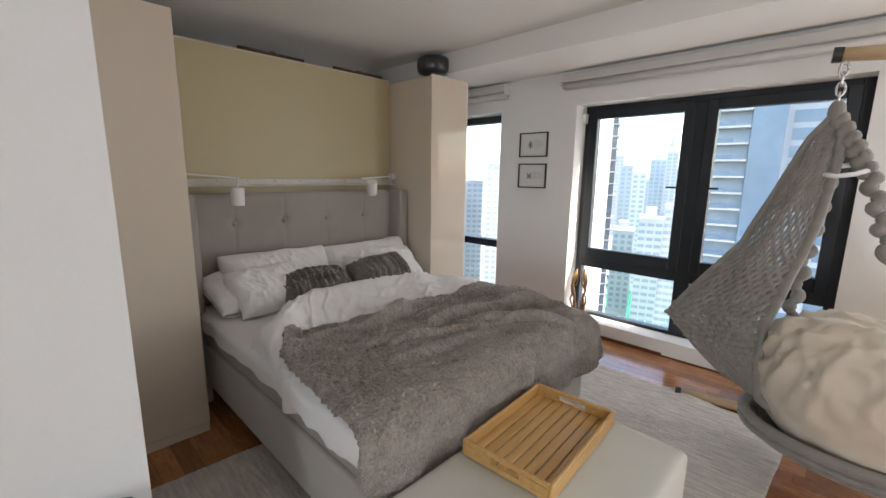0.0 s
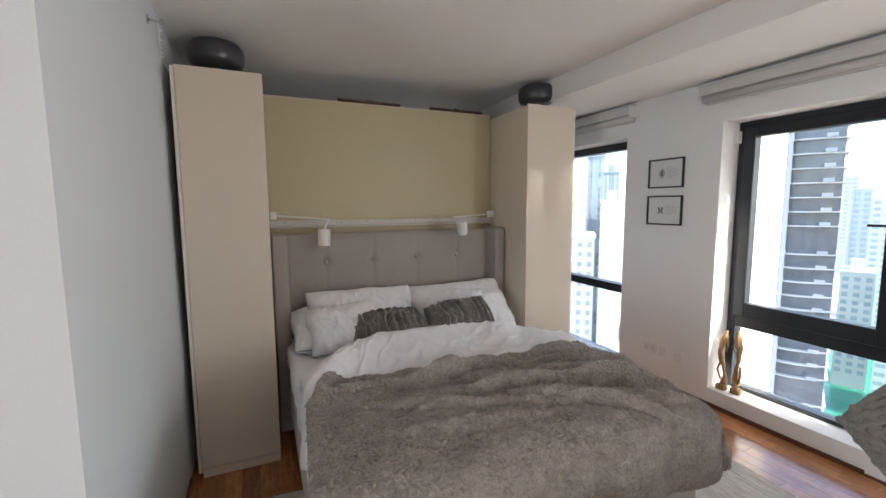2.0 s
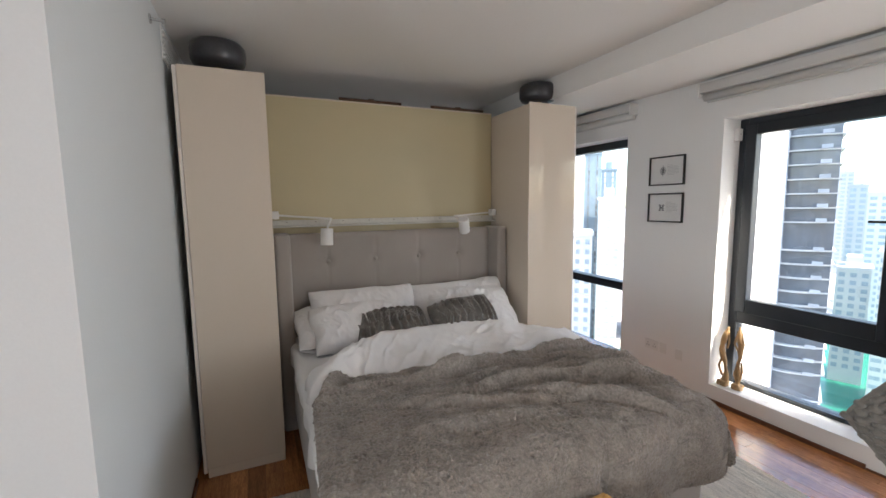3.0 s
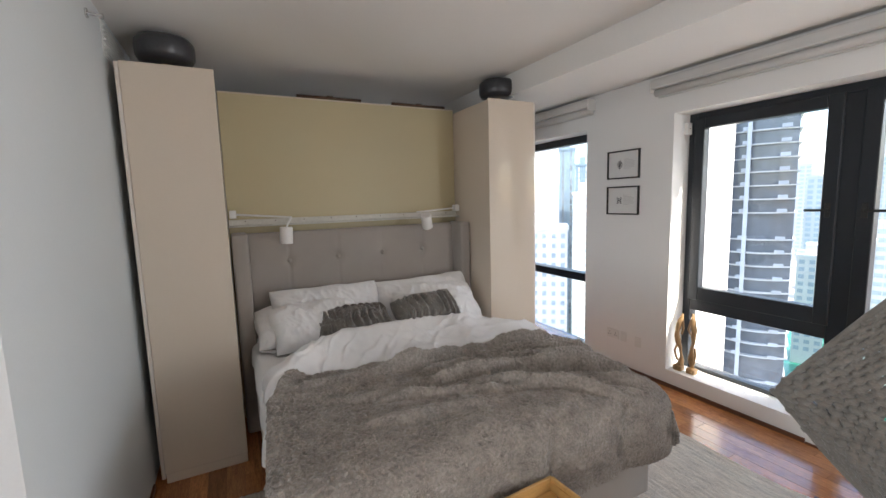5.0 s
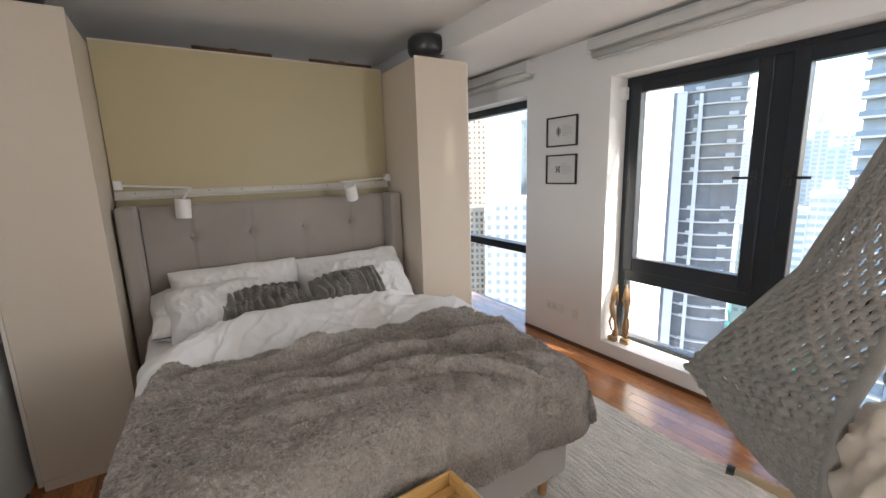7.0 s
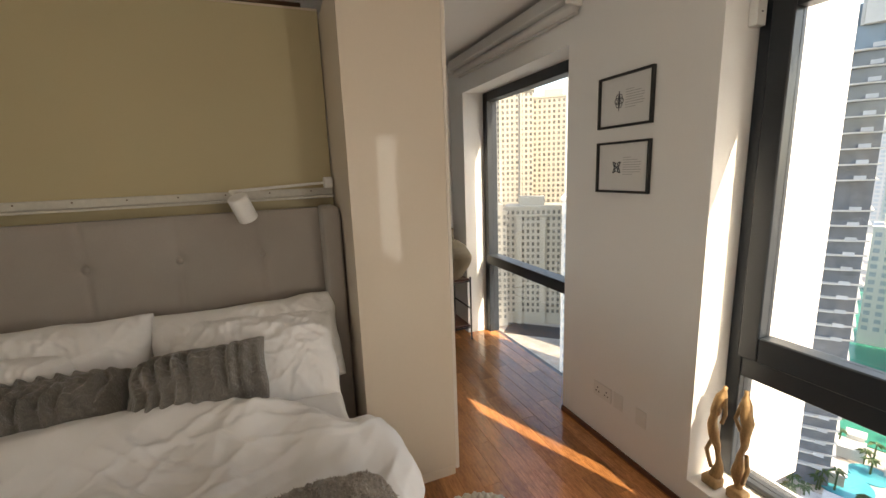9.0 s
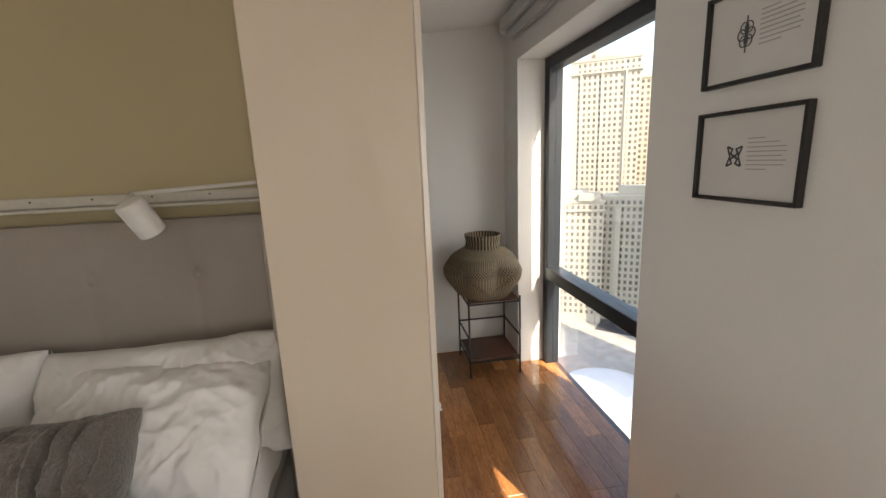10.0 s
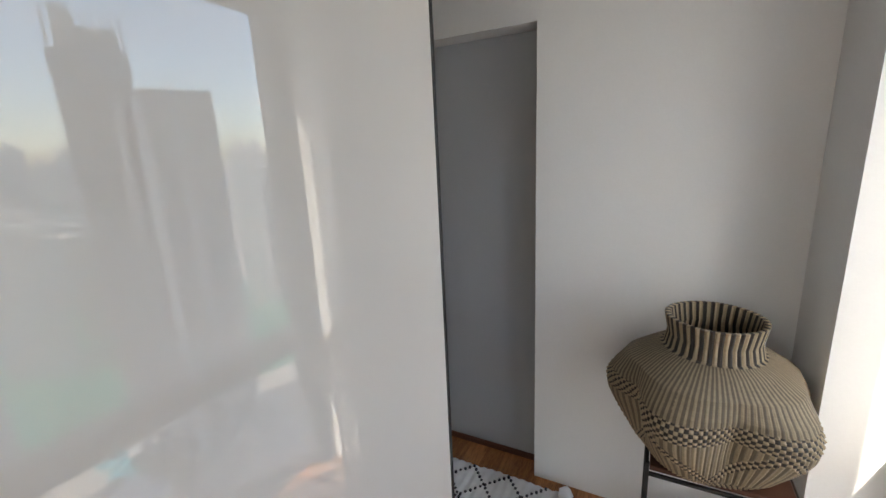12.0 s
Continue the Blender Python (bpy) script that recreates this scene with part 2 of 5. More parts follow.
box(2.0, EAST, SOUTH - 0.2, SOUTH, 0, 2.7, bm=bm)
box(1.0, 2.0, SOUTH - 0.2, SOUTH, 0, 0.16, bm=bm)
box(1.0, 2.0, SOUTH - 0.2, SOUTH, 1.96, 2.7, bm=bm)
tagged(part("wall_back", bm, WALL), "plain white wall with a window", "wall", kind="structure")
bm = box(WEST, EAST, SOUTH, 2.755, CEILING, CEILING + 0.2)
drop = box(WEST, EAST, 2.755, WY, SOFFIT, CEILING + 0.2)
for v in drop.verts:
    if v.co.z < CEILING and v.co.y > 3:
        v.co.z = SOFFIT_WALL
join(bm, drop)
tagged(part("ceiling", bm, CEIL), "off-white ceiling with a lowered band along the windows", "ceiling", kind="structure")
tagged(part("baseboard", box(-2.83, -1.0, WY - 0.012, WY - 0.001, -0.012, 0.03, 0.003), SKIRT), "thin dark wooden skirting strip", "baseboard", kind="structure")
tagged(part("baseboard", box(-1.0, 0.9, WY - 0.012, WY - 0.001, -0.012, 0.012, 0.003), SKIRT), "thin dark wooden skirting strip", "baseboard", kind="structure")
tagged(part("baseboard", box(WEST - 0.108, WEST - 0.096, 1.96, 2.87, -0.012, 0.03, 0.003), SKIRT), "thin dark wooden skirting strip", "baseboard", kind="structure")
tagged(part("baseboard", box(-2.56, -1.2, 0.149, 0.161, -0.012, 0.03, 0.003), SKIRT), "thin dark wooden skirting strip", "baseboard", kind="structure")


def window_two():
    w = place("window_2", "dark-framed double casement window over two fixed low panes", "window", (-0.965, 3.96, 0.14), kind="structure")
    y0, y1 = 3.965, 4.06
    L, R, B, T = -1.95, 0.02, 0.14, 2.2
    bm = box(L, L + 0.06, y0, y1, B, T, 0.004)
    box(R - 0.06, R, y0, y1, B, T, 0.004, bm=bm)
    box(L + 0.06, R - 0.06, y0, y1, T - 0.055, T, 0.004, bm=bm)
    box(L + 0.06, R - 0.06, y0, y1, B, B + 0.03, 0.004, bm=bm)
    box(-1.02, -0.9, y0, y1, B + 0.03, T - 0.055, 0.004, bm=bm)
    box(L + 0.06, -1.02, y0, y1, 0.635, 0.74, 0.004, bm=bm)
    box(-0.9, R - 0.06, y0, y1, 0.635, 0.74, 0.004, bm=bm)
    part("window_frame", bm, BLACKMETAL, w)
    for x0, x1, hx in ((L + 0.05, -1.005, -1.155), (-0.915, R - 0.05, -0.765)):
        s0, s1 = y0 - 0.018, y0 + 0.06
        a, z0, z1 = 0.078, 0.725, T - 0.045
        bm = box(x0, x0 + a, s0, s1, z0, z1, 0.005)
        box(x1 - a, x1, s0, s1, z0, z1, 0.005, bm=bm)
        box(x0 + a, x1 - a, s0, s1, z1 - a, z1, 0.005, bm=bm)
        box(x0 + a, x1 - a, s0, s1, z0, z0 + a + 0.03, 0.005, bm=bm)
        sash = part("sash", bm, BLACKMETAL, w)
        part("pane", box(x0 + a, x1 - a, y0 + 0.03, y0 + 0.036, z0 + a + 0.03, z1 - a), PANE, sash).visible_shadow = False
        # lever handle
        mid = x1 - 0.04 if hx < -1 else x0 + 0.04
        hb = box(mid - 0.014, mid + 0.014, s0 - 0.012, s0, 1.41, 1.50, 0.004)
        box(min(mid, hx), max(mid, hx), s0 - 0.035, s0 - 0.02, 1.447, 1.463, 0.004, bm=hb)
        box(mid - 0.008, mid + 0.008, s0 - 0.03, s0 - 0.01, 1.447, 1.463, bm=hb)
        part("handle", hb, IRON, sash, "black lever handle")
    for x0, x1 in ((L + 0.06, -1.02), (-0.9, R - 0.06)):
        part("pane", box(x0, x1, y0 + 0.03, y0 + 0.036, B + 0.03, 0.635), PANE, w).visible_shadow = False


def window_one():
    w = place("window_1", "dark-framed floor-length fixed window with a low transom", "window", (-3.545, 3.96, 0.0), kind="structure")
    y0, y1 = 3.965, 4.07
    L, R, B, T = -4.26, -2.83, -0.01, 2.21
    bm = box(L, L + 0.075, y0, y1, B, T, 0.004)
    box(R - 0.075, R, y0, y1, B, T, 0.004, bm=bm)
    box(L + 0.075, R - 0.075, y0, y1, T - 0.075, T, 0.004, bm=bm)
    box(L + 0.075, R - 0.075, y0 + 0.04, y1, -0.05, -0.002, bm=bm)
    box(L + 0.075, R - 0.075, y0 - 0.01, y1, 0.68, 0.765, 0.004, bm=bm)
    part("window_frame", bm, BLACKMETAL, w)
    part("pane", box(L + 0.075, R - 0.075, y0 + 0.05, y0 + 0.056, 0.765, T - 0.075), PANE, w).visible_shadow = False
    part("pane", box(L + 0.075, R - 0.075, y0 + 0.05, y0 + 0.056, -0.001, 0.68), PANE, w).visible_shadow = False


def window_three():
    w = place("window_3", "dark-framed window behind the walk, in two panes", "window", (1.5, SOUTH - 0.1, 0.1), kind="structure")
    y0, y1 = SOUTH - 0.16, SOUTH - 0.08
    bm = box(1.0, 1.05, y0, y1, 0.16, 1.96, 0.003)
    box(1.95, 2.0, y0, y1, 0.16, 1.96, 0.003, bm=bm)
    box(1.05, 1.95, y0, y1, 1.91, 1.96, 0.003, bm=bm)
    box(1.05, 1.95, y0, y1, 0.16, 0.21, 0.003, bm=bm)
    part("window_frame", bm, BLACKMETAL, w)
    part("transom", box(1.005, 1.995, SOUTH + 0.004, SOUTH + 0.04, 0.93, 0.97, 0.003), BLACKMETAL, w)
    for z0, z1 in ((0.21, 1.0), (1.0, 1.91)):
        part("pane", box(1.05, 1.95, y0 + 0.03, y0 + 0.036, z0, z1), PANE, w).visible_shadow = False


# added window, unseen, round the fill lamp's opening
def fill_window():
    w = place("unseen_fill_window", "dark-framed window added out of view to hold the fill lamp", "window", (2.05, WY + 0.1, 0.14), kind="structure")
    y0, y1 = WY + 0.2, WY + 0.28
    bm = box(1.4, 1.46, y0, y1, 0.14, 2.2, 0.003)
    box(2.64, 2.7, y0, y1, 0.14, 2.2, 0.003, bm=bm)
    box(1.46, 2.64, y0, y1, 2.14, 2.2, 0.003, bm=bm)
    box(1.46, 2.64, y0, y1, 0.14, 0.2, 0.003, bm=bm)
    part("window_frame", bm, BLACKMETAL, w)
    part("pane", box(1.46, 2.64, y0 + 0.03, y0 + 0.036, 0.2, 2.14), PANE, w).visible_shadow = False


window_two()
window_one()
window_three()
fill_window()


def roller_blind(x0, x1, label):
    b = place("roller_blind", label, "blind", ((x0 + x1) / 2, 3.72, 2.36), "rolled-up blinds above the windows")
    part("cassette", box(x0, x1, 3.668, 3.765, 2.398, 2.47, 0.012, seg=2), BLIND, b)
    part("fabric_roll", tube([(x0 + 0.01, 3.728, 2.372), (x1 - 0.01, 3.728, 2.372)], 0.028, 16), BLIND, b, smooth=True)
    part("bottom_bar", box(x0 + 0.015, x1 - 0.015, 3.742, 3.760, 2.335, 2.368, 0.004), BLIND, b)
    for x in (x0, x1):
        part("bracket", box(x - 0.01, x + 0.004, 3.663, 3.768, 2.372, 2.473, 0.004), PLASTIC, b)


roller_blind(-2.09, 0.12, "rolled-up pale grey blind above the wide window")
roller_blind(-4.3, -2.725, "rolled-up pale grey blind above the tall window")


# ---- bedroom divider: wardrobes, panel, rail ----
FX = -2.566


def wardrobe(y0, y1, door_side, label):
    w = place("wardrobe", label, "wardrobe", (-3.1, (y0 + y1) / 2, 0), "tall wardrobes flanking the bed")
    s = 1 if door_side > 0 else -1
    yd0, yd1 = (y1 - 0.02, y1) if s > 0 else (y0, y0 + 0.02)
    c0, c1 = (y0, y1 - 0.0206) if s > 0 else (y0 + 0.0206, y1)
    part("carcass", box(-3.62, FX - 0.012, c0 + 0.004, c1 - 0.004, 0.0, 2.335, 0.002), SIDE, w)
    part("side_panel", box(FX - 0.012, FX, c0, c1, 0.06, 2.345, 0.0025), SATIN, w)
    part("plinth", box(FX - 0.03, FX - 0.006, c0 + 0.002, c1 - 0.002, 0.0, 0.057, 0.002), SIDE, w)
    part("door", box(-3.635, FX - 0.004, yd0, yd1, 0.03, 2.34, 0.003), GLOSS, w)
    # black strip put in for the dark gap behind the door's far edge
    part("gasket", box(-3.648, -3.6365, yd0 - 0.01, yd1 - 0.001, 0.03, 2.34), IRON, w, "thin black strip drawn for the shadow gap at the door edge")
    return w


wardrobe(0.19, 0.64, -1, "tall beige lacquered wardrobe beside the white wall")
wardrobe(2.464, 2.92, 1, "tall glossy beige wardrobe beside the tall window")
p = place("divider_panel", "mustard-beige panel between the wardrobes above the headboard", "panel", (-3.13, 1.558, 0.0))
part("board", box(-3.15, -3.12, 0.642, 2.462, 0.02, 2.355, 0.002), GOLD, p)
part("edge_strip", box(-3.151, -3.119, 0.642, 2.462, 2.3552, 2.365, 0.001), SIDE, p, "pale edging along the top")

r = place("wall_rail", "white wooden rail along the headboard's top", "rail", (-3.06, 1.558, 1.45))
part("board", box(-3.118, -3.096, 0.644, 2.460, 1.449, 1.488, 0.003), RAILPAINT, r)
part("ledge", box(-3.118, -3.045, 0.644, 2.460, 1.437, 1.4485, 0.003), RAILPAINT, r)
for i in range(9):
    y = 0.75 + i * 0.2
    part("screw", tube([(-3.097, y, 1.474), (-3.093, y, 1.474)], 0.0035, 8), BRONZE, r)


def spot_lamp(base, knee, head, aim, label):
    l = place("reading_lamp", label, "lamp", base, "reading lamps on the rail")
    bx, by, bz = base
    part("base", box(bx - 0.03, bx + 0.03, by - 0.022, by + 0.022, bz - 0.028, bz + 0.028, 0.01, seg=2), WHITEMETAL, l)
    part("arm", tube([base, knee], 0.007, 8), WHITEMETAL, l)
    d = Vector(aim).normalized()
    a, b = Vector(head) - d * 0.058, Vector(head) + d * 0.058
    part("joint", tube([knee, Vector(knee).lerp(a, 0.6), a + d * 0.01], 0.007, 8), WHITEMETAL, l)
    bm = tube([a, a + d * 0.006, b - d * 0.003, b, b - d * 0.025], [0.037, 0.042, 0.042, 0.039, 0.034], 24, cap=True)
    part("shade", bm, WHITEMETAL, l)


spot_lamp((-3.06, 0.675, 1.527), (-2.98, 1.045, 1.495), (-2.845, 0.989, 1.377), (0.06, -0.05, -1), "white cylinder reading lamp with a thin arm, by the wall side")
spot_lamp((-3.06, 2.435, 1.515), (-2.90, 1.99, 1.495), (-2.825, 2.039, 1.423), (-0.45, 0.33, -1), "white cylinder reading lamp with a thin arm, by the window side")


def drum(y, label):
    d = place("lamp", label, "lamp", (-2.8, y, 2.345), "dark drums on the wardrobes")
    part("foot", lathe((-2.8, y, 2.345), [(0.05, 0), (0.05, 0.02), (0.035, 0.03), (0.035, 0.075)], 24), BRASS, d, smooth=True)
    prof = [(0.05, 0.06), (0.10, 0.063), (0.135, 0.075), (0.148, 0.1), (0.15, 0.15), (0.146, 0.18), (0.13, 0.2), (0.1, 0.208), (0.02, 0.21)]
    part("shade", lathe((-2.8, y, 2.345), prof, 40, wob=lambda a, z: 1 + 0.006 * math.sin(a * 9)), DRUM, d, smooth=True)


drum(0.40, "squat dark grey drum lamp with brass foot on the wall-side wardrobe")
drum(2.71, "squat dark grey drum lamp with brass foot on the window-side wardrobe")
for y0, y1 in ((1.16, 1.645), (1.9, 2.385)):
    s = place("picture_light", "slim brown metal light bar lying on the panel's top edge", "light bar", (-3.135, (y0 + y1) / 2, 2.365), "light bars on the panel")
    part("bar", tube([(-3.135, y0, 2.379), (-3.135, y1, 2.379)], 0.012, 12), BRONZE, s, smooth=True)
    part("clip", box(-3.15, -3.12, (y0 + y1) / 2 - 0.025, (y0 + y1) / 2 + 0.025, 2.3655, 2.395, 0.004), BRONZE, s)


# ---- bed ----
def bed():
    b = place("bed", "taupe upholstered double bed with a buttoned wing headboard", "bed", (-2.05, 1.54, 0))
    # headboard with shallow vertical tufting
    def face(u, v):
        y, z = 0.76 + u * 1.61, 0.35 + v * 1.04
        d = 0.0
        for i in range(4):
            for zb in (0.83, 1.18):
                r2 = (y - (1.02 + i * 0.355)) ** 2 + (z - zb) ** 2
                d += 0.018 * math.exp(-r2 / 0.0012) + 0.006 * math.exp(-r2 / 0.012)
        seam = min(abs(y - (1.02 + i * 0.355)) for i in range(4))
        d += 0.006 * math.exp(-(seam / 0.008) ** 2)
        edge = min(v, 1 - v, 1)
        puff = 0.02 * (1 - math.exp(-edge / 0.02))
        return (-3.035 + puff - d + 0.003 * nz(y * 4, z * 4, 3), y, z)
    bm = sheet(130, 84, face)
    box(-3.1, -3.034, 0.74, 2.39, 0.3, 1.39, 0.008, bm=bm)
    hb = part("headboard", bm, LINEN, b, smooth=True)
    for i in range(4):
        for zb in (0.83, 1.18):
            bm = bmesh.new()
            bmesh.ops.create_icosphere(bm, subdivisions=2, radius=0.014, matrix=Matrix.Translation((-3.028, 1.02 + i * 0.355, zb)) @ Matrix.Diagonal((0.55, 1, 1, 1)))
            part("button", bm, LINEN, hb, smooth=True)
    for y0, y1 in ((0.652, 0.752), (2.372, 2.458)):
        bm = box(-3.1, -2.86, y0, y1, 0.02, 1.40, 0.03, seg=4)
        part("wing", bm, LINEN, b, smooth=True)
    part("base", box(-3.03, -1.06, 0.725, 2.36, 0.15, 0.43, 0.025, seg=3), LINEN_LIGHT, b, smooth=True)
    part("mattress", box(-3.02, -1.07, 0.735, 2.35, 0.435, 0.64, 0.05, seg=4), LINEN, b, "thick mattress with grey fabric sides", smooth=True)
    for x in (-2.85, -1.14):
        for y in (0.82, 2.28):
            part("leg", tube([(x, y, 0.0), (x, y, 0.15)], [0.018, 0.027], 16), OAK, b, "tapered light wooden leg")


bed()


def drape(u, w0, w1, top, fold, drop):
    """Along one axis: metres u from the middle, over edges w0 and w1; returns the place and the height lost."""
    lo, hi = w0, w1
    if lo <= u <= hi:
        return u, 0.0
    s = (lo - u) if u < lo else (u - hi)
    r = fold
    if s < r * math.pi / 2:
        a = s / r
        off, dz = r * math.sin(a), r * (1 - math.cos(a))
    else:
        off, dz = r, r + s - r * math.pi / 2
    return (lo - off if u < lo else hi + off), dz


def wrinkle(x, y, seed, amp):
    """Long soft folds."""
    a = nz(x * 2.2 + y * 3.0, x * 1.1 - y * 2.0, seed) * 1.0
    ridge = 1 - abs(nz(x * 3.2 - y * 1.4 + seed, x * 1.0 + y * 3.6, seed + 3)) * 2.6
    ridge2 = 1 - abs(nz(x * 6.2 + y * 2.4 + seed, y * 5.0 - x * 2, seed + 7)) * 2.8
    return amp * (0.8 * a + 0.5 * max(ridge, 0) + 0.35 * max(ridge2, 0)) + amp * 0.15 * nz(x * 22, y * 22, seed)


def sheet_cover():
    t = place("bed_sheet", "white cotton sheet over the mattress, loose at the side", "sheet", (-2.05, 1.54, 0.66))
    def f(u, v):
        x = -2.99 + u * 1.9
        y, dz = drape(0.62 + v * 1.85, 0.76, 2.32, 0, 0.04, 0)
        return (x, y - 0.004 * (dz > 0.02) + 0.012 * min(dz * 12, 1) * nz(x * 7, v, 4), 0.652 - dz * 0.95 + 0.006 * nz(x * 6, y * 6, 1) - 0.03 * max(0, nz(x * 3, 0, 5)) * min(1, dz * 9))
    part("cloth", sheet(90, 90, f), COTTON, t, smooth=True)


sheet_cover()


def curve(pts, q):
    """A smooth value at q through (place, value) pairs."""
    for (a, va), (b, vb) in zip(pts, pts[1:]):
        if q <= b:
            f = max(0.0, (q - a) / (b - a))
            f = f * f * (3 - 2 * f)
            return va + (vb - va) * f
    return pts[-1][1]


BACK = [(0.4, -2.04), (0.78, -2.10), (1.02, -2.33), (1.28, -2.50), (1.75, -2.53), (2.1, -2.40), (2.35, -2.2), (2.65, -2.08)]


def creases(x, y, seed):
    """Sharp small cotton creases that run in bundles and fade out between them."""
    t = 0.0
    for k, (ax, ay) in enumerate(((11, 2.5), (3, 12), (9, 8), (10, -9))):
        patch_ = max(0.0, nz(x * 1.9 + k * 7, y * 1.9, seed + k * 3) + 0.08) * 2.4
        if patch_:
            u = x * ax + y * ay + 1.6 * nz(x * 4, y * 4, seed + k)
            w = (x * ay - y * ax) * 0.16
            t += max(0.0, 1 - abs(nz(u * 0.8 + seed, w, seed + k)) * 5) * min(1.0, patch_)
    return t


def duvet_top(x, vv):
    """The height of the duvet's upper side where it lies on the bed."""
    start = curve(BACK, vv) + 0.03 * nz(vv * 5, 1, 2)
    far = x - start
    puff = 0.115 * math.exp(-((far - 0.16) / 0.17) ** 2) * (1 + 0.45 * nz(vv * 2.5, 0.4, 8))
    flat = 1 / (1 + math.exp(min(50, (far - 0.62) * 14)))
    puff *= 1 - 0.55 * min(1.0, max(0.0, (vv - 2.05) / 0.3))
    return 0.672 + puff + (wrinkle(x, vv, 2.0, 0.026) + 0.013 * creases(x * 0.7, vv * 0.7, 3.0)) * (0.25 + 0.75 * flat)


def rounded(u, v, c=0.16):
    """Rounds the corners of the unit square."""
    def one(a):
        return (a - (1 - c)) / c if a > 1 - c else ((c - a) / c if a < c else 0.0)
    su, sv = one(u), one(v)
    if su > 0 and sv > 0:
        k = max(su, sv) / math.hypot(su, sv)
        su, sv = su * k, sv * k
        u = 1 - c + su * c if u > 0.5 else c - su * c
        v = 1 - c + sv * c if v > 0.5 else c - sv * c
    return u, v


def duvet():
    t = place("duvet", "rumpled white duvet folded back towards the pillows", "duvet", (-1.75, 1.54, 0.7))
    def f(u, v):
        vv = 0.57 + v * 2.06
        start = curve(BACK, vv) + 0.03 * nz(vv * 5, 1, 2)
        x = start + u * (-0.98 - start)
        x2, dx = drape(x, -9, -1.12, 0, 0.07, 0)
        over = min(1.0, max(0.0, (-1.72 - x) / 0.15))
        y, dy = drape(vv, 0.81, 2.33 + 0.05 * over * (vv > 1.5), 0, 0.09 + 0.03 * over * (vv > 1.5), 0)
        h = duvet_top(x, vv) - 0.085 * math.exp(-((x - start) / 0.03) ** 2)
        out = 0.03 * nz(x * 5, vv * 2, 6) * min(1, dy * 10)
        hem = 0.03 * nz(x * 4, 7, 1) + 0.008 * nz(x * 13, 2, 4)
        out += (0.008 * math.sin(x * 26 + 4 * nz(x * 3, vv, 2)) + 0.012 * nz(x * 16, vv * 3, 9)) * min(1, dy * 6)
        return (x2, y + (out if vv > 1.5 else -out), max(h - dy * 0.92 - dx + hem * min(1, dy * 5), 0.44))
    part("cloth", sheet(270, 360, f, 0.02), COTTON, t, smooth=True)


duvet()


# long folds of the throw: x and y at both ends, bow, height, half width
FOLDS = [(-1.80, 0.80, -1.72, 1.50, -0.03, 0.022, 0.030), (-1.74, 1.20, -1.55, 2.30, -0.06, 0.036, 0.032),
         (-1.66, 1.45, -1.30, 2.40, -0.05, 0.040, 0.034), (-1.62, 1.05, -1.42, 1.95, -0.02, 0.028, 0.028),
         (-1.55, 1.60, -1.18, 2.42, -0.03, 0.042, 0.034), (-1.50, 1.15, -1.22, 1.90, -0.02, 0.030, 0.030),
         (-1.70, 0.85, -1.52, 1.35, 0.03, 0.020, 0.035), (-1.42, 1.55, -1.08, 2.30, 0.0, 0.036, 0.030),
         (-1.38, 0.95, -1.25, 1.60, 0.02, 0.016, 0.040), (-1.75, 1.75, -1.62, 2.45, -0.05, 0.036, 0.028),
         (-1.60, 1.90, -1.40, 2.50, -0.02, 0.032, 0.024), (-1.30, 1.75, -0.95, 2.25, 0.0, 0.032, 0.030)]


def folds(x, y):
    """The height of the throw's long folds at a place on the bed."""
    wx = x + 0.035 * nz(x * 4, y * 4, 31) + 0.012 * nz(x * 11, y * 11, 33)
    h = 0.0
    for x0, y0, x1, y1, bow, tall, wide in FOLDS:
        q = (y - y0) / (y1 - y0)
        if 0.0 < q < 1.0:
            d = (wx - x0 - (x1 - x0) * q - bow * math.sin(math.pi * q)) / (0.75 * wide)
            if abs(d) < 3:
                h += tall * max(0.15, 0.8 + 1.3 * nz(y * 3.1, x0 * 9, 40 + x1 * 5)) * math.sin(math.pi * q) ** 0.6 * (math.exp(-d * d) - 0.4 * math.exp(-((d - 1.6) / 0.7) ** 2))
    return h


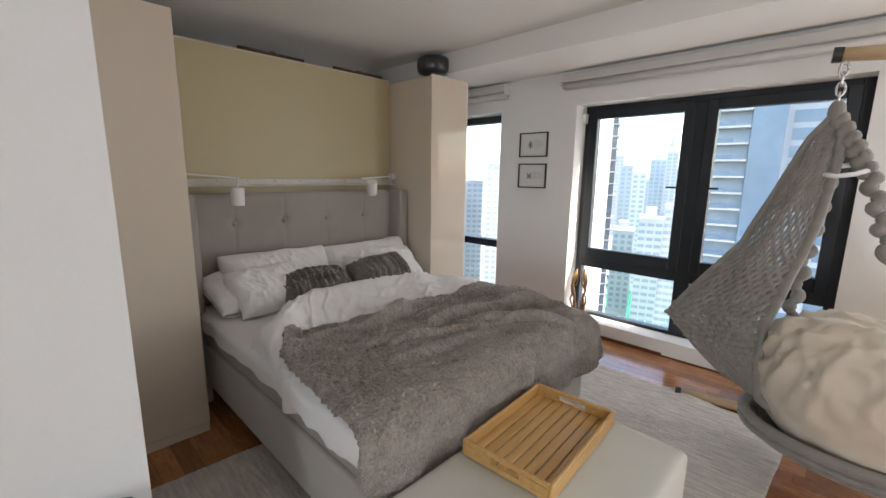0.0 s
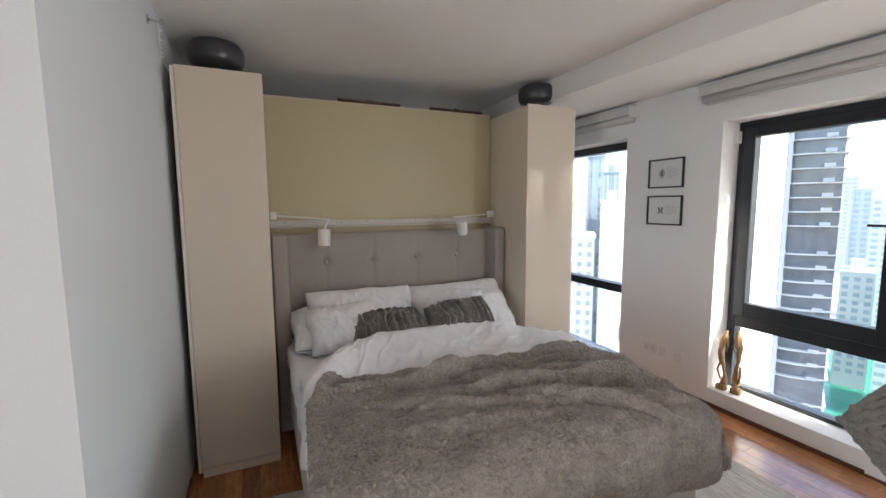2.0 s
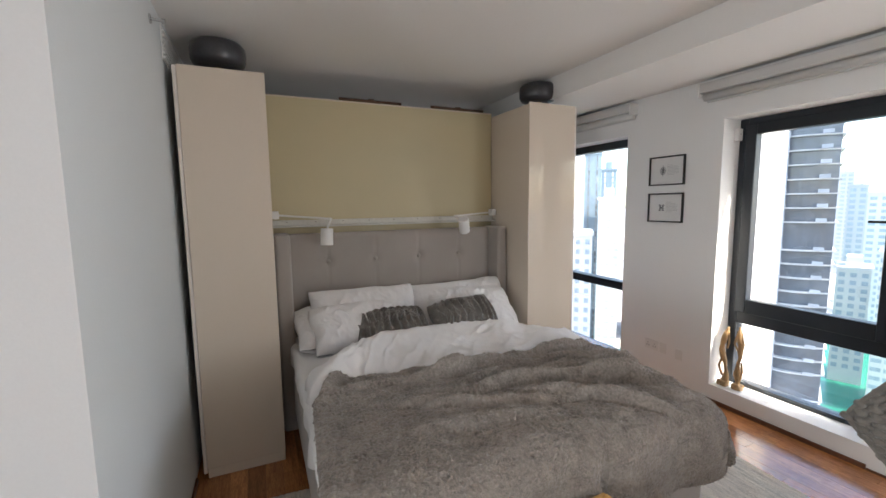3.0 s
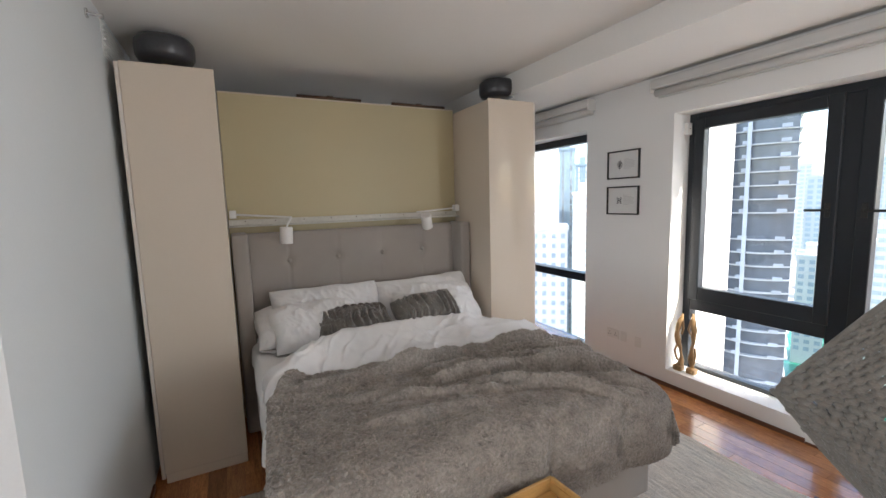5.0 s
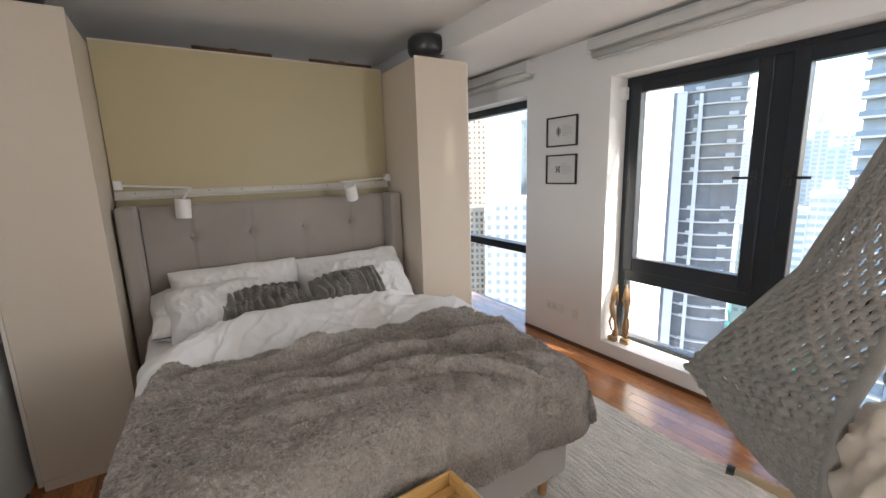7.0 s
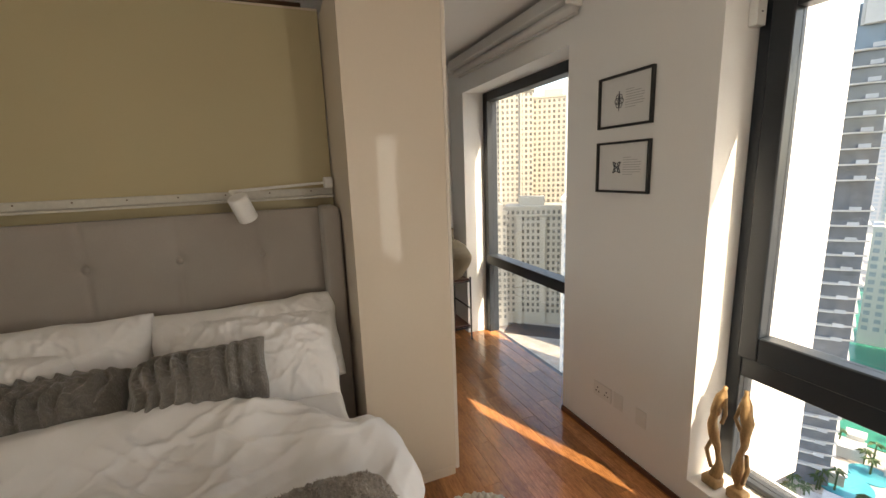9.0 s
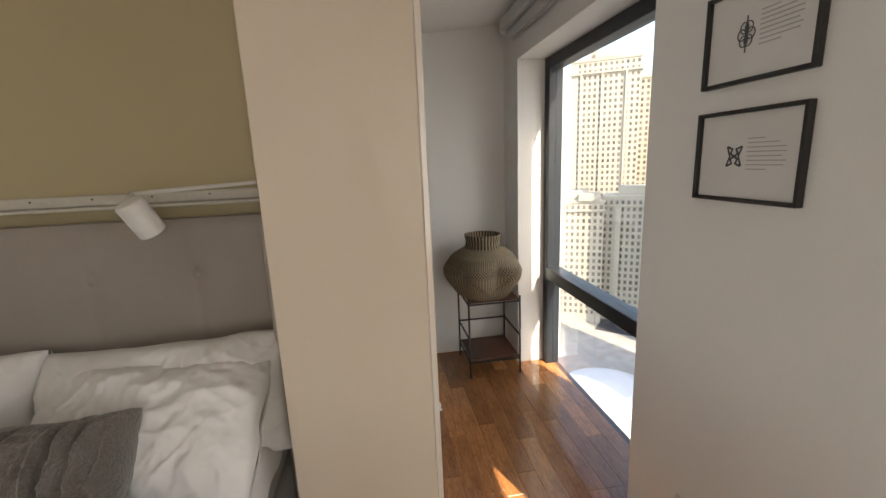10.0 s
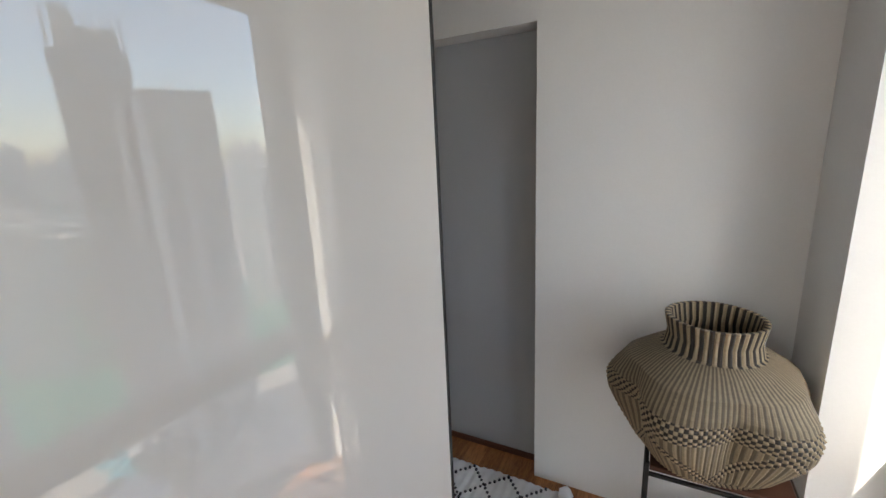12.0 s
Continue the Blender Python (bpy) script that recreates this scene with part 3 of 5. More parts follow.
def blanket():
    t = place("throw_blanket", "grey faux-fur throw spread over the foot of the bed", "blanket", (-1.45, 1.6, 0.7))
    def f(u, v):
        u, v = rounded(u, v)
        hi = 2.47 + 0.15 * u
        lo = 0.75 - 0.11 * u
        vv = lo + v * (hi - lo)
        start = -1.87 + 0.04 * math.sin(vv * 4.2 + 0.5) + 0.05 * nz(vv * 4, 2, 5) + 0.09 * min(0.4, max(0, vv - 1.75))
        x = start + u * (-0.69 - start)
        x2, dx = drape(x, -9, -1.12, 0, 0.13, 0)
        y, dy = drape(vv, 0.76, 2.30, 0, 0.13, 0)
        far = x - start
        w = wrinkle(x * 1.1, vv * 1.1, 11.0, 0.010) + 0.006 * creases(x * 0.55 + 3, vv * 0.55, 6.0)
        crest = 1.8 * folds(x, vv) * (1 - 0.5 * min(1.0, (dx + dy) * 5))
        roll = 0.028 * math.exp(-((far - 0.03) / 0.04) ** 2) * (1 + 0.8 * nz(vv * 7, 0, 1)) + 0.016 * math.exp(-((far - 0.16) / 0.05) ** 2) * (1 + nz(vv * 4, 3, 1))
        h = 0.715 + w + roll - 0.03 * math.exp(-(far / 0.012) ** 2) + 0.02 * math.exp(-((vv - 1.75) / 0.5) ** 2)
        h = max(h, duvet_top(x, vv) + 0.02) + crest * (1 - 0.7 * min(1.0, (dx + dy) * 6))
        side = min(1, (dx + dy) * 7)
        hang = side * (0.018 * math.sin(vv * 17 + nz(vv * 3, 0, 3) * 5) + 0.010 * nz(x * 8, vv * 8, 9)) + crest
        hy = (side * (0.016 * math.sin(x * 9 + 1) + 0.006 * nz(x * 8, vv * 8, 4)) + crest) * min(1, dy * 9)
        fuzz = (0.010 * (0.4 - abs(nz(x * 38, vv * 38, 2))) + 0.006 * nz(x * 80, vv * 80, 5)) * (1 - 0.65 * side)
        return (x2 + hang * min(1, dx * 9), y + hy, h - math.hypot(dx, dy) * 0.97 + fuzz + 0.01 * nz(vv * 4, 3, 3) * side)
    nu, nv = 330, 460
    cloth = part("cloth", sheet(nu, nv, f, 0.02), FUR, t, smooth=True)
    # short pile: brushed tufts standing out of the cloth
    me = cloth.data
    co = np.empty(len(me.vertices) * 3)
    me.vertices.foreach_get("co", co)
    grid = co.reshape(-1, 3)[:(nu + 1) * (nv + 1)].reshape(nu + 1, nv + 1, 3)
    dice = np.random.default_rng(8)
    n = 80000
    i, j = dice.integers(0, nu, n), dice.integers(0, nv, n)
    a, b = dice.random((n, 1)), dice.random((n, 1))
    p = grid[i, j] * (1 - a) * (1 - b) + grid[i + 1, j] * a * (1 - b) + grid[i, j + 1] * (1 - a) * b + grid[i + 1, j + 1] * a * b
    tu, tv = grid[i + 1, j] - grid[i, j], grid[i, j + 1] - grid[i, j]
    good = (np.linalg.norm(tu, axis=1) > 1e-5) & (np.linalg.norm(tv, axis=1) > 1e-5)
    p, tu, tv = p[good], tu[good], tv[good]
    tu, tv = tu / np.linalg.norm(tu, axis=1)[:, None], tv / np.linalg.norm(tv, axis=1)[:, None]
    up = np.cross(tu, tv)
    up /= np.linalg.norm(up, axis=1)[:, None] + 1e-9
    flow = np.array([2.5 * nz(q[0] * 34, q[1] * 34, q[2] * 34) + 2.2 * nz(q[0] * 5, q[1] * 5, 9) for q in p])[:, None]
    m = len(p)
    angle = flow * 2 + dice.normal(0, 0.5, (m, 1))
    tip = up * dice.uniform(0.45, 0.8, (m, 1)) + tu * np.cos(angle) * 0.85 + tv * np.sin(angle) * 0.85
    long = dice.uniform(0.0045, 0.009, (m, 1))
    cross = (tu * np.sin(angle) - tv * np.cos(angle)) * dice.uniform(0.0012, 0.0024, (m, 1))
    verts = np.stack([p - cross, p + cross, p + tip * long], 1).reshape(-1, 3)
    pile = bpy.data.meshes.new("pile")
    pile.from_pydata(verts.tolist(), [], np.arange(m * 3).reshape(-1, 3).tolist())
    pile.materials.append(PILE)
    hair = new("pile", pile)
    hair.parent = t
    tagged(hair, kind="stuff")


blanket()


def pillow(name, label, w, h, d, m, material, group, ruche=0, seed=0.0):
    """A pillow w wide, h high and d thick, made flat in x-z and set by the pose m."""
    t = place(name, label, "pillow", m.translation, group)
    def face(side):
        def f(u, v):
            a, c = 2 * u - 1, 2 * v - 1
            k = max(0.0, (1 - abs(a) ** 2.8)) ** 0.45 * max(0.0, (1 - abs(c) ** 2.4)) ** 0.45
            px = a * w / 2 * (1 - 0.05 * (1 - abs(c)) ** 1 * abs(a) ** 3)
            pz = c * h / 2 * (1 - 0.06 * (1 - abs(a)) * abs(c) ** 3)
            y = side * (d / 2 * k)
            if ruche:
                y += side * k * (0.027 * math.sin(px * ruche + 4.5 * nz(px * 5, pz * 11, seed)) * (0.5 + nz(px * 12, pz * 14, seed) * 1.1) + 0.008 * nz(px * 60, pz * 60, seed))
            else:
                y += side * (0.3 + 0.7 * k) * (1.2 * wrinkle(px * 2.2, pz * 2.2, seed, 0.022) + 0.010 * nz(px * 9, pz * 5, seed) + 0.007 * creases(px * 1.2, pz * 1.2, seed + 4))
            tuck = 1 - 0.02 * (abs(a) * abs(c)) ** 3
            px, pz = px * tuck, pz * tuck
            px += 0.012 * nz(pz * 7, side * 0.0, seed + 5)
            pz += 0.014 * nz(px * 6, 0.3, seed + 2)
            return m @ Vector((px, y, pz))
        return f
    bm = sheet(120, 84, face(1))
    join(bm, sheet(120, 84, face(-1)))
    bmesh.ops.remove_doubles(bm, verts=bm.verts, dist=0.0008)
    bmesh.ops.recalc_face_normals(bm, faces=bm.faces)
    part("cover", bm, material, t, smooth=True)
    return t


def lean(x, y, z, tilt, turn=0.0, roll=0.0):
    """Stands a pillow with its width along y, tilted back by degrees."""
    return Matrix.Translation((x, y, z)) @ pose(0, 0, 0, roll) @ pose(0, 0, 0, 0, 0, 90 + turn) @ pose(0, 0, 0, -tilt, 0, 0)


G = "pillows on the bed"
pillow("pillow", "long white pillow standing against the headboard by the wall side", 0.78, 0.43, 0.31, lean(-2.85, 1.24, 0.785, 22, 0, -1), COTTON, G, seed=1)
pillow("pillow", "white pillow standing against the headboard by the window side", 0.81, 0.43, 0.31, lean(-2.85, 2.01, 0.77, 22, 0, 1), COTTON, G, seed=2)
pillow("pillow", "flat white pillow hanging over the mattress edge by the wall", 0.62, 0.44, 0.19, lean(-2.78, 1.05, 0.745, 72, 4, -4), COTTON, G, seed=3)
pillow("pillow", "soft white pillow leaning in front of the long one", 0.60, 0.36, 0.24, lean(-2.64, 1.13, 0.775, 50, 4), COTTON, G, seed=4)
pillow("pillow", "rumpled white pillow leaning beside the grey cushion", 0.70, 0.44, 0.24, lean(-2.68, 2.02, 0.765, 50, -4, 0), COTTON, G, seed=5)
G2 = "grey cushions on the bed"
pillow("cushion", "ruched dark grey fur cushion lying low", 0.52, 0.25, 0.23, lean(-2.55, 1.345, 0.775, 60, 3, 1), FURDARK, G2, ruche=125, seed=6)
pillow("cushion", "ruched dark grey fur cushion standing tilted", 0.47, 0.27, 0.23, lean(-2.48, 1.85, 0.805, 52, -3, 5), FURDARK, G2, ruche=125, seed=7)


# ---- bench, tray, rug, pouf ----
def bench():
    b = place("bench", "pale grey upholstered bench at the foot of the bed", "bench", (-0.64, 1.14, 0))
    part("seat", box(-0.965, -0.315, 0.56, 1.725, 0.20, 0.485, 0.05, seg=5), BENCH, b, smooth=True)
    for x in (-0.9, -0.38):
        for y in (0.63, 1.65):
            part("leg", tube([(x, y, 0.0), (x, y, 0.21)], [0.015, 0.022], 14), OAK, b)


bench()
sc = place("suitcase", "black round-shouldered suitcase standing against the white wall", "suitcase", (-1.12, -0.04, 0))
part("shell", box(-1.193, -1.05, -0.2, 0.118, 0.03, 0.752, 0.055, seg=4), IRON, sc, smooth=True)
for y in (-0.14, 0.06):
    part("wheel", tube([(-1.16, y, 0.02), (-1.08, y, 0.02)], 0.02, 14), IRON, sc)


def tray():
    t = place("serving_tray", "slatted bamboo serving tray with cut-out handles, lying on the bench", "tray", (-0.762, 1.371, 0.489))
    L, W, H, th = 0.585, 0.37, 0.062, 0.014
    m = Matrix.Translation((-0.762, 1.371, 0.488)) @ pose(0, 0, 0, 0, 0, 3.5)
    def put(name, bm, label=""):
        bmesh.ops.transform(bm, matrix=m, verts=bm.verts)
        return part(name, bm, BAMBOO, t, label)
    for s in (-1, 1):
        x = s * (W / 2 - th / 2)
        put("side", box(x - th / 2, x + th / 2, -L / 2, L / 2, 0, H, 0.003))
        y = s * (L / 2 - th / 2)
        # end board with a long hand hole
        bm = box(-W / 2 + th, W / 2 - th, y - th / 2, y + th / 2, 0, 0.022, 0.002)
        box(-W / 2 + th, W / 2 - th, y - th / 2, y + th / 2, 0.047, H + 0.004, 0.003, bm=bm)
        box(-W / 2 + th, -0.06, y - th / 2, y + th / 2, 0.022, 0.047, bm=bm)
        box(0.06, W / 2 - th, y - th / 2, y + th / 2, 0.022, 0.047, bm=bm)
        put("end_board", bm)
    n = 8
    for i in range(n):
        w = (W - 2 * th) / n
        x = -W / 2 + th + (i + 0.5) * w
        put("slat", box(x - w / 2 + 0.0025, x + w / 2 - 0.0025, -L / 2 + th, L / 2 - th, 0.008, 0.016, 0.002))
    for y in (-0.2, 0.0, 0.2):
        put("batten", box(-W / 2 + th, W / 2 - th, y - 0.015, y + 0.015, 0.001, 0.0078))


tray()


def rug():
    r = place("rug", "cream hand-woven wool rug under the bed, one edge curled", "rug", (-1.15, 1.7, 0), kind="")
    m = Matrix.Translation((-1.15, 1.7, 0)) @ pose(0, 0, 0, 0, 0, -3)
    def f(u, v):
        x, y = (u - 0.5) * 2.02, (v - 0.5) * 2.96
        e = min(u, 1 - u) * 2.02
        z = 0.012 + 0.0012 * math.sin(y * 210 + 3 * nz(x * 5, y * 8, 7)) + 0.004 * nz(x * 22, y * 95, 1) + 0.002 * nz(x * 70, y * 120, 4)
        # curled and puckered far edge
        far = max(0.0, 1 - (1.48 - y) / 0.16)
        z += far * 0.035 * math.exp(-((x - 0.42) / 0.14) ** 2)
        x += 0.006 * nz(y * 6, 2, 2) * (e < 0.1)
        return m @ Vector((x, y + 0.008 * nz(x * 9, 0, 4), z))
    part("weave", sheet(120, 420, f, 0.009), RUG, r, smooth=True)


rug()


def pouf():
    cx, cy = -1.93, 2.73
    p = place("pouf", "round beige chunky-knit pouf beside the bed", "pouf", (cx, cy, 0))
    prof = []
    for i in range(121):
        a = -math.pi / 2 + math.pi * i / 120
        prof.append((max(0.005, 0.225 * math.cos(a) ** 0.62), 0.172 + 0.145 * math.sin(a)))
    bm = lathe((cx, cy, 0.014), prof, 260)
    for v in bm.verts:
        a, z = math.atan2(v.co.y - cy, v.co.x - cx), v.co.z
        r = math.hypot(v.co.x - cx, v.co.y - cy)
        px, py, pz = v.co.x * 15, v.co.y * 15, v.co.z * 15
        row = math.atan2(z - 0.18, r) * 19 + 1.6 * nz(px, py, pz)
        k = abs(math.sin(row)) ** 0.7 * (0.5 + 0.5 * math.cos(a * 32 + 1.8 * nz(py, pz, px) + (math.floor(row / math.pi) % 2) * math.pi)) ** 0.6
        out = (v.co - Vector((cx, cy, 0.18))).normalized()
        v.co += out * 0.018 * k * min(1.0, r / 0.06)
    part("knit_cover", bm, KNIT, p, smooth=True)


pouf()


# ---- pictures, sockets, figurines ----
def picture(z0, z1, label, kind):
    x0, x1 = -2.567, -2.235
    p = place("picture", label, "picture", ((x0 + x1) / 2, WY, z0), "small framed prints between the windows")
    w = 0.011
    bm = box(x0, x0 + w, WY - 0.022, WY - 0.001, z0, z1, 0.0015)
    box(x1 - w, x1, WY - 0.022, WY - 0.001, z0, z1, 0.0015, bm=bm)
    box(x0 + w, x1 - w, WY - 0.022, WY - 0.001, z1 - w, z1, 0.0015, bm=bm)
    box(x0 + w, x1 - w, WY - 0.022, WY - 0.001, z0, z0 + w, 0.0015, bm=bm)
    part("frame", bm, IRON, p)
    art = part("print", box(x0 + w, x1 - w, WY - 0.008, WY - 0.002, z0 + w, z1 - w), PAPER, p)
    cx, cz = x0 + 0.13, (z0 + z1) / 2
    y = WY - 0.0095
    bm = bmesh.new()
    if kind == 0:
        for a in range(6):
            t = a * math.pi / 3
            c = (cx + 0.014 * math.cos(t), y, cz + 0.019 * math.sin(t))
            tube([(c[0] + 0.012 * math.cos(q), y, c[2] + 0.014 * math.sin(q)) for q in (2 * math.pi * j / 14 for j in range(15))], 0.0016, 5, bm)
        tube([(cx, y, cz - 0.045), (cx, y, cz + 0.045)], 0.0018, 5, bm)
    else:
        for s in (-1, 1):
            for q in (-1, 1):
                tube([(cx + s * 0.022, y, cz + q * 0.026), (cx + s * 0.006, y, cz + q * 0.02), (cx + s * 0.012, y, cz + q * 0.008), (cx, y, cz)], 0.003, 5, bm)
            tube([(cx + s * 0.024, y, cz - 0.026), (cx + s * 0.014, y, cz), (cx + s * 0.024, y, cz + 0.026)], 0.0022, 5, bm)
    part("emblem", bm, INK, art)
    for i, ln in enumerate((0.05, 0.09, 0.11, 0.11, 0.1, 0.11, 0.105, 0.06)):
        z = cz + 0.045 - i * 0.0115
        part("text_line", box(x0 + 0.17, x0 + 0.17 + ln, y, y + 0.0012, z, z + 0.0025), FAINTINK, art)


picture(1.727, 1.972, "black-framed white print with an oval interlaced emblem", 0)
picture(1.412, 1.66, "black-framed white print with an hourglass-shaped emblem", 1)
for x0, x1, n, z in ((-2.545, -2.41, 2, 0.30), (-2.365, -2.36, 0, 0.30), (-2.215, -2.21, 0, 0.29)):
    s = place("socket" if n else "cable_cover", "white double wall socket with dark pin holes" if n else "slim white blank cover edge on the wall", "socket", ((x0 + x1) / 2, WY, z - 0.045))
    if not n:
        part("plate", box(x0 - 0.03, x1 + 0.03, WY - 0.006, WY - 0.001, z - 0.045, z + 0.045, 0.002), PLASTIC, s)
        continue
    part("plate", box(x0, x1, WY - 0.009, WY - 0.001, z - 0.043, z + 0.043, 0.003), PLASTIC, s)
    for i in range(2):
        cx = x0 + 0.034 + i * 0.067
        for dx, dz in ((0, 0.012), (-0.011, -0.01), (0.011, -0.01)):
            part("pin_hole", box(cx + dx - 0.0035, cx + dx + 0.0035, WY - 0.0105, WY - 0.0092, z + dz - 0.004, z + dz + 0.004), INK, s)


def figurine(x, y, flip, h):
    bm = bmesh.new()
    s = flip
    n = 26
    pts, rs = [], []
    for i in range(n + 1):
        q = i / n
        pts.append((x + s * 0.014 * math.sin(q * 7.5) + 0.006 * nz(q * 9, s, 1), y + 0.012 * math.sin(q * 6 + 1), 0.165 + q * (h - 0.165)))
        rs.append(0.017 + 0.010 * math.sin(q * 13 + s) * (1 - q) + (0.006 if 0.72 < q < 0.9 else 0) - (0.008 if q > 0.93 else 0))
    tube(pts, rs, 10, bm)
    tube([(x + s * 0.016, y, 0.45), (x + s * 0.034, y - 0.01, 0.50), (x + s * 0.022, y, 0.57)], 0.008, 8, bm)
    tube([(x - s * 0.016, y, 0.36), (x - s * 0.032, y - 0.01, 0.30), (x - s * 0.012, y, 0.22)], 0.009, 8, bm)
    box(x - 0.034, x + 0.034, y - 0.03, y + 0.03, 0.141, 0.185, 0.012, bm=bm, seg=2)
    ob = part("figurine", bm, CARVED, smooth=True)
    tagged(ob, "slender carved driftwood figurine standing on the window sill", "figurine", "carved figurines on the sill")


figurine(-1.885, 3.845, 1, 0.615)
figurine(-1.785, 3.86, -1, 0.63)
c = place("sensor", "small white contact sensor in the window corner", "sensor", (-1.935, 3.93, 2.0))
part("casing", box(-1.949, -1.915, 3.895, 3.945, 2.04, 2.13, 0.005, seg=2), PLASTIC, c)
part("dot", box(-1.915, -1.9145, 3.915, 3.925, 2.085, 2.09), INK, c)
c = place("sensor", "small white contact sensor at the tall window's top corner", "sensor", (-2.845, 3.9, 2.1))
part("casing", box(-2.86, -2.831, 3.88, 3.93, 2.1, 2.17, 0.005, seg=2), PLASTIC, c)

v = place("air_vent", "grey slatted air vent high on the white wall", "vent", (-2.8, 0.15, 2.38), kind="")
part("frame", box(-3.1, -2.6, 0.1485, 0.153, 2.37, 2.55, 0.001), PLASTIC, v)
for i in range(7):
    z = 2.385 + i * 0.022
    part("slat", box(-3.08, -2.62, 0.153, 0.163, z, z + 0.008), PLASTIC, v)
h = place("wall_hook", "small chrome hook on the white wall near the ceiling", "hook", (-2.35, 0.15, 2.46))
part("plate", tube([(-2.35, 0.149, 2.475), (-2.35, 0.155, 2.475)], 0.022, 16), STEEL, h)
part("peg", tube([(-2.35, 0.155, 2.475), (-2.35, 0.20, 2.47)], [0.008, 0.006], 10), STEEL, h)
part("knob", tube([(-2.35, 0.198, 2.47), (-2.35, 0.212, 2.469)], 0.013, 12), STEEL, h)


# ---- hanging chair ----
def along(pts, q):
    """The point a fraction q along a polyline of (x, z) pairs."""
    lens = [math.dist(a, b) for a, b in zip(pts, pts[1:])]
    d = q * sum(lens)
    for (a, b), l in zip(zip(pts, pts[1:]), lens):
        if d <= l or b is pts[-1]:
            f = min(1.0, d / l)
            return (a[0] + (b[0] - a[0]) * f, a[1] + (b[1] - a[1]) * f)
        d -= l


OUTER = [(-0.11, 1.82), (-0.17, 1.73), (-0.245, 1.55), (-0.373, 1.21), (-0.54, 0.98), (-0.68, 0.755), (-0.53, 0.60), (-0.39, 0.475), (-0.24, 0.41), (-0.06, 0.31)]
INNER = [(-0.085, 1.82), (-0.075, 1.68), (-0.085, 1.52), (-0.105, 1.36), (-0.147, 1.16), (-0.193, 0.98), (-0.236, 0.80), (-0.236, 0.59), (-0.20, 0.44), (0.02, 0.33)]


def hanging_chair():
    c = place("hanging_chair", "grey macrame hanging chair with a cream cushion", "hanging chair", (0.0, 2.75, 0.2))
    apex = Vector((-0.098, 2.62, 1.82))
    bcx, bcy = 0.27, 2.66
    def rim(a, k=1.0, dz=0.0):
        return Vector((bcx + 0.54 * k * math.cos(a), bcy + 0.40 * k * math.sin(a), 0.37 + dz + 0.03 * math.cos(a)))
    def net(u, v):
        # u runs across from the wing's outer edge to the inner one, v down from the apex
        (ax, az), (bx, bz) = along(OUTER, v), along(INNER, v)
        x, z = ax + (bx - ax) * u, az + (bz - az) * u
        low = max(0.0, (v - 0.6) / 0.4)
        y = 2.62 - 0.07 * math.sin(u * math.pi) * math.sin(min(v * 1.25, 1) * math.pi) - 0.20 * low * u + 0.03 * low
        # a slack fold above the tip
        y += 0.05 * math.exp(-((v - 0.62) / 0.06) ** 2 - ((u - 0.45) / 0.2) ** 2)
        return Vector((x + 0.008 * nz(u * 4, v * 8, 2), y + 0.02 * nz(u * 4, v * 6, 3), z + 0.006 * nz(u * 5, v * 9, 5)))
    cords, knots = bmesh.new(), bmesh.new()
    rows, cols = 50, 9
    base = bmesh.new()
    bmesh.ops.create_icosphere(base, subdivisions=1, radius=1.0)
    shape_v = [v.co.copy() for v in base.verts]
    shape_f = [[v.index for v in f.verts] for f in base.faces]
    base.free()
    def knot(p, r):
        vs = [knots.verts.new(p + Vector((q.x * r * 1.15, q.y * r * 0.9, q.z * r * 0.8))) for q in shape_v]
        for f in shape_f:
            knots.faces.new([vs[k] for k in f])
    for i in range(rows):
        v, v2 = 0.03 + 0.97 * i / rows, 0.03 + 0.97 * (i + 1) / rows
        odd = 0.5 * (i % 2)
        (ax, az), (bx, bz) = along(OUTER, v), along(INNER, v)
        gap = math.hypot(ax - bx, az - bz) / cols
        loose = 0.24 < v < 0.56
        r = min(0.025, max(0.009, gap * (0.46 if loose else 0.66)))
        for j in range(cols + (0 if i % 2 else 1)):
            u = (j + odd) / cols
            p = net(u, v)
            knot(p, r)
            for du in (-0.5, 0.5):
                u2 = u + du / cols
                if 0 <= u2 <= 1:
                    tube([p, net(u2, v2)], min(0.0135, gap * (0.29 if loose else 0.42)), 5, cords, cap=False)
    tagged(part("net", cords, ROPE, c, smooth=True), kind="stuff")
    tagged(part("knotting", knots, ROPE, c, smooth=True), kind="stuff")
    part("edge_cord", tube([net(0, i / 60) for i in range(61)], 0.016, 8), ROPE, c, smooth=True)
    part("edge_cord", tube([net(1, i / 60) + Vector((0.008, 0, 0)) for i in range(61)], 0.024, 8), ROPE, c, smooth=True)
    def braid(pts, r, beads):
        n = beads * 10
        out, rs = [], []
        for i in range(n + 1):
            q = i / n * (len(pts) - 1)
            k = min(int(q), len(pts) - 2)
            p = Vector(pts[k]).lerp(Vector(pts[k + 1]), q - k)
            ph = i / 10 * math.pi
            out.append(p + Vector((0.012 * math.sin(ph), 0.010 * math.cos(ph), 0)))
            rs.append(r * (0.62 + 0.38 * abs(math.sin(ph))))
        return tube(out, rs, 12)
    part("hanging_rope", braid([apex, (-0.09, 2.70, 1.55), (-0.13, 2.76, 1.1), (-0.16, 2.78, 0.60)], 0.032, 24), ROPE, c, smooth=True)
    part("hanging_rope", braid([apex, (-0.02, 2.62, 1.69), (0.055, 2.62, 1.54), (0.14, 2.60, 1.25), (0.34, 2.56, 0.75), (0.48, 2.44, 0.40)], 0.031, 32), ROPE, c, smooth=True)
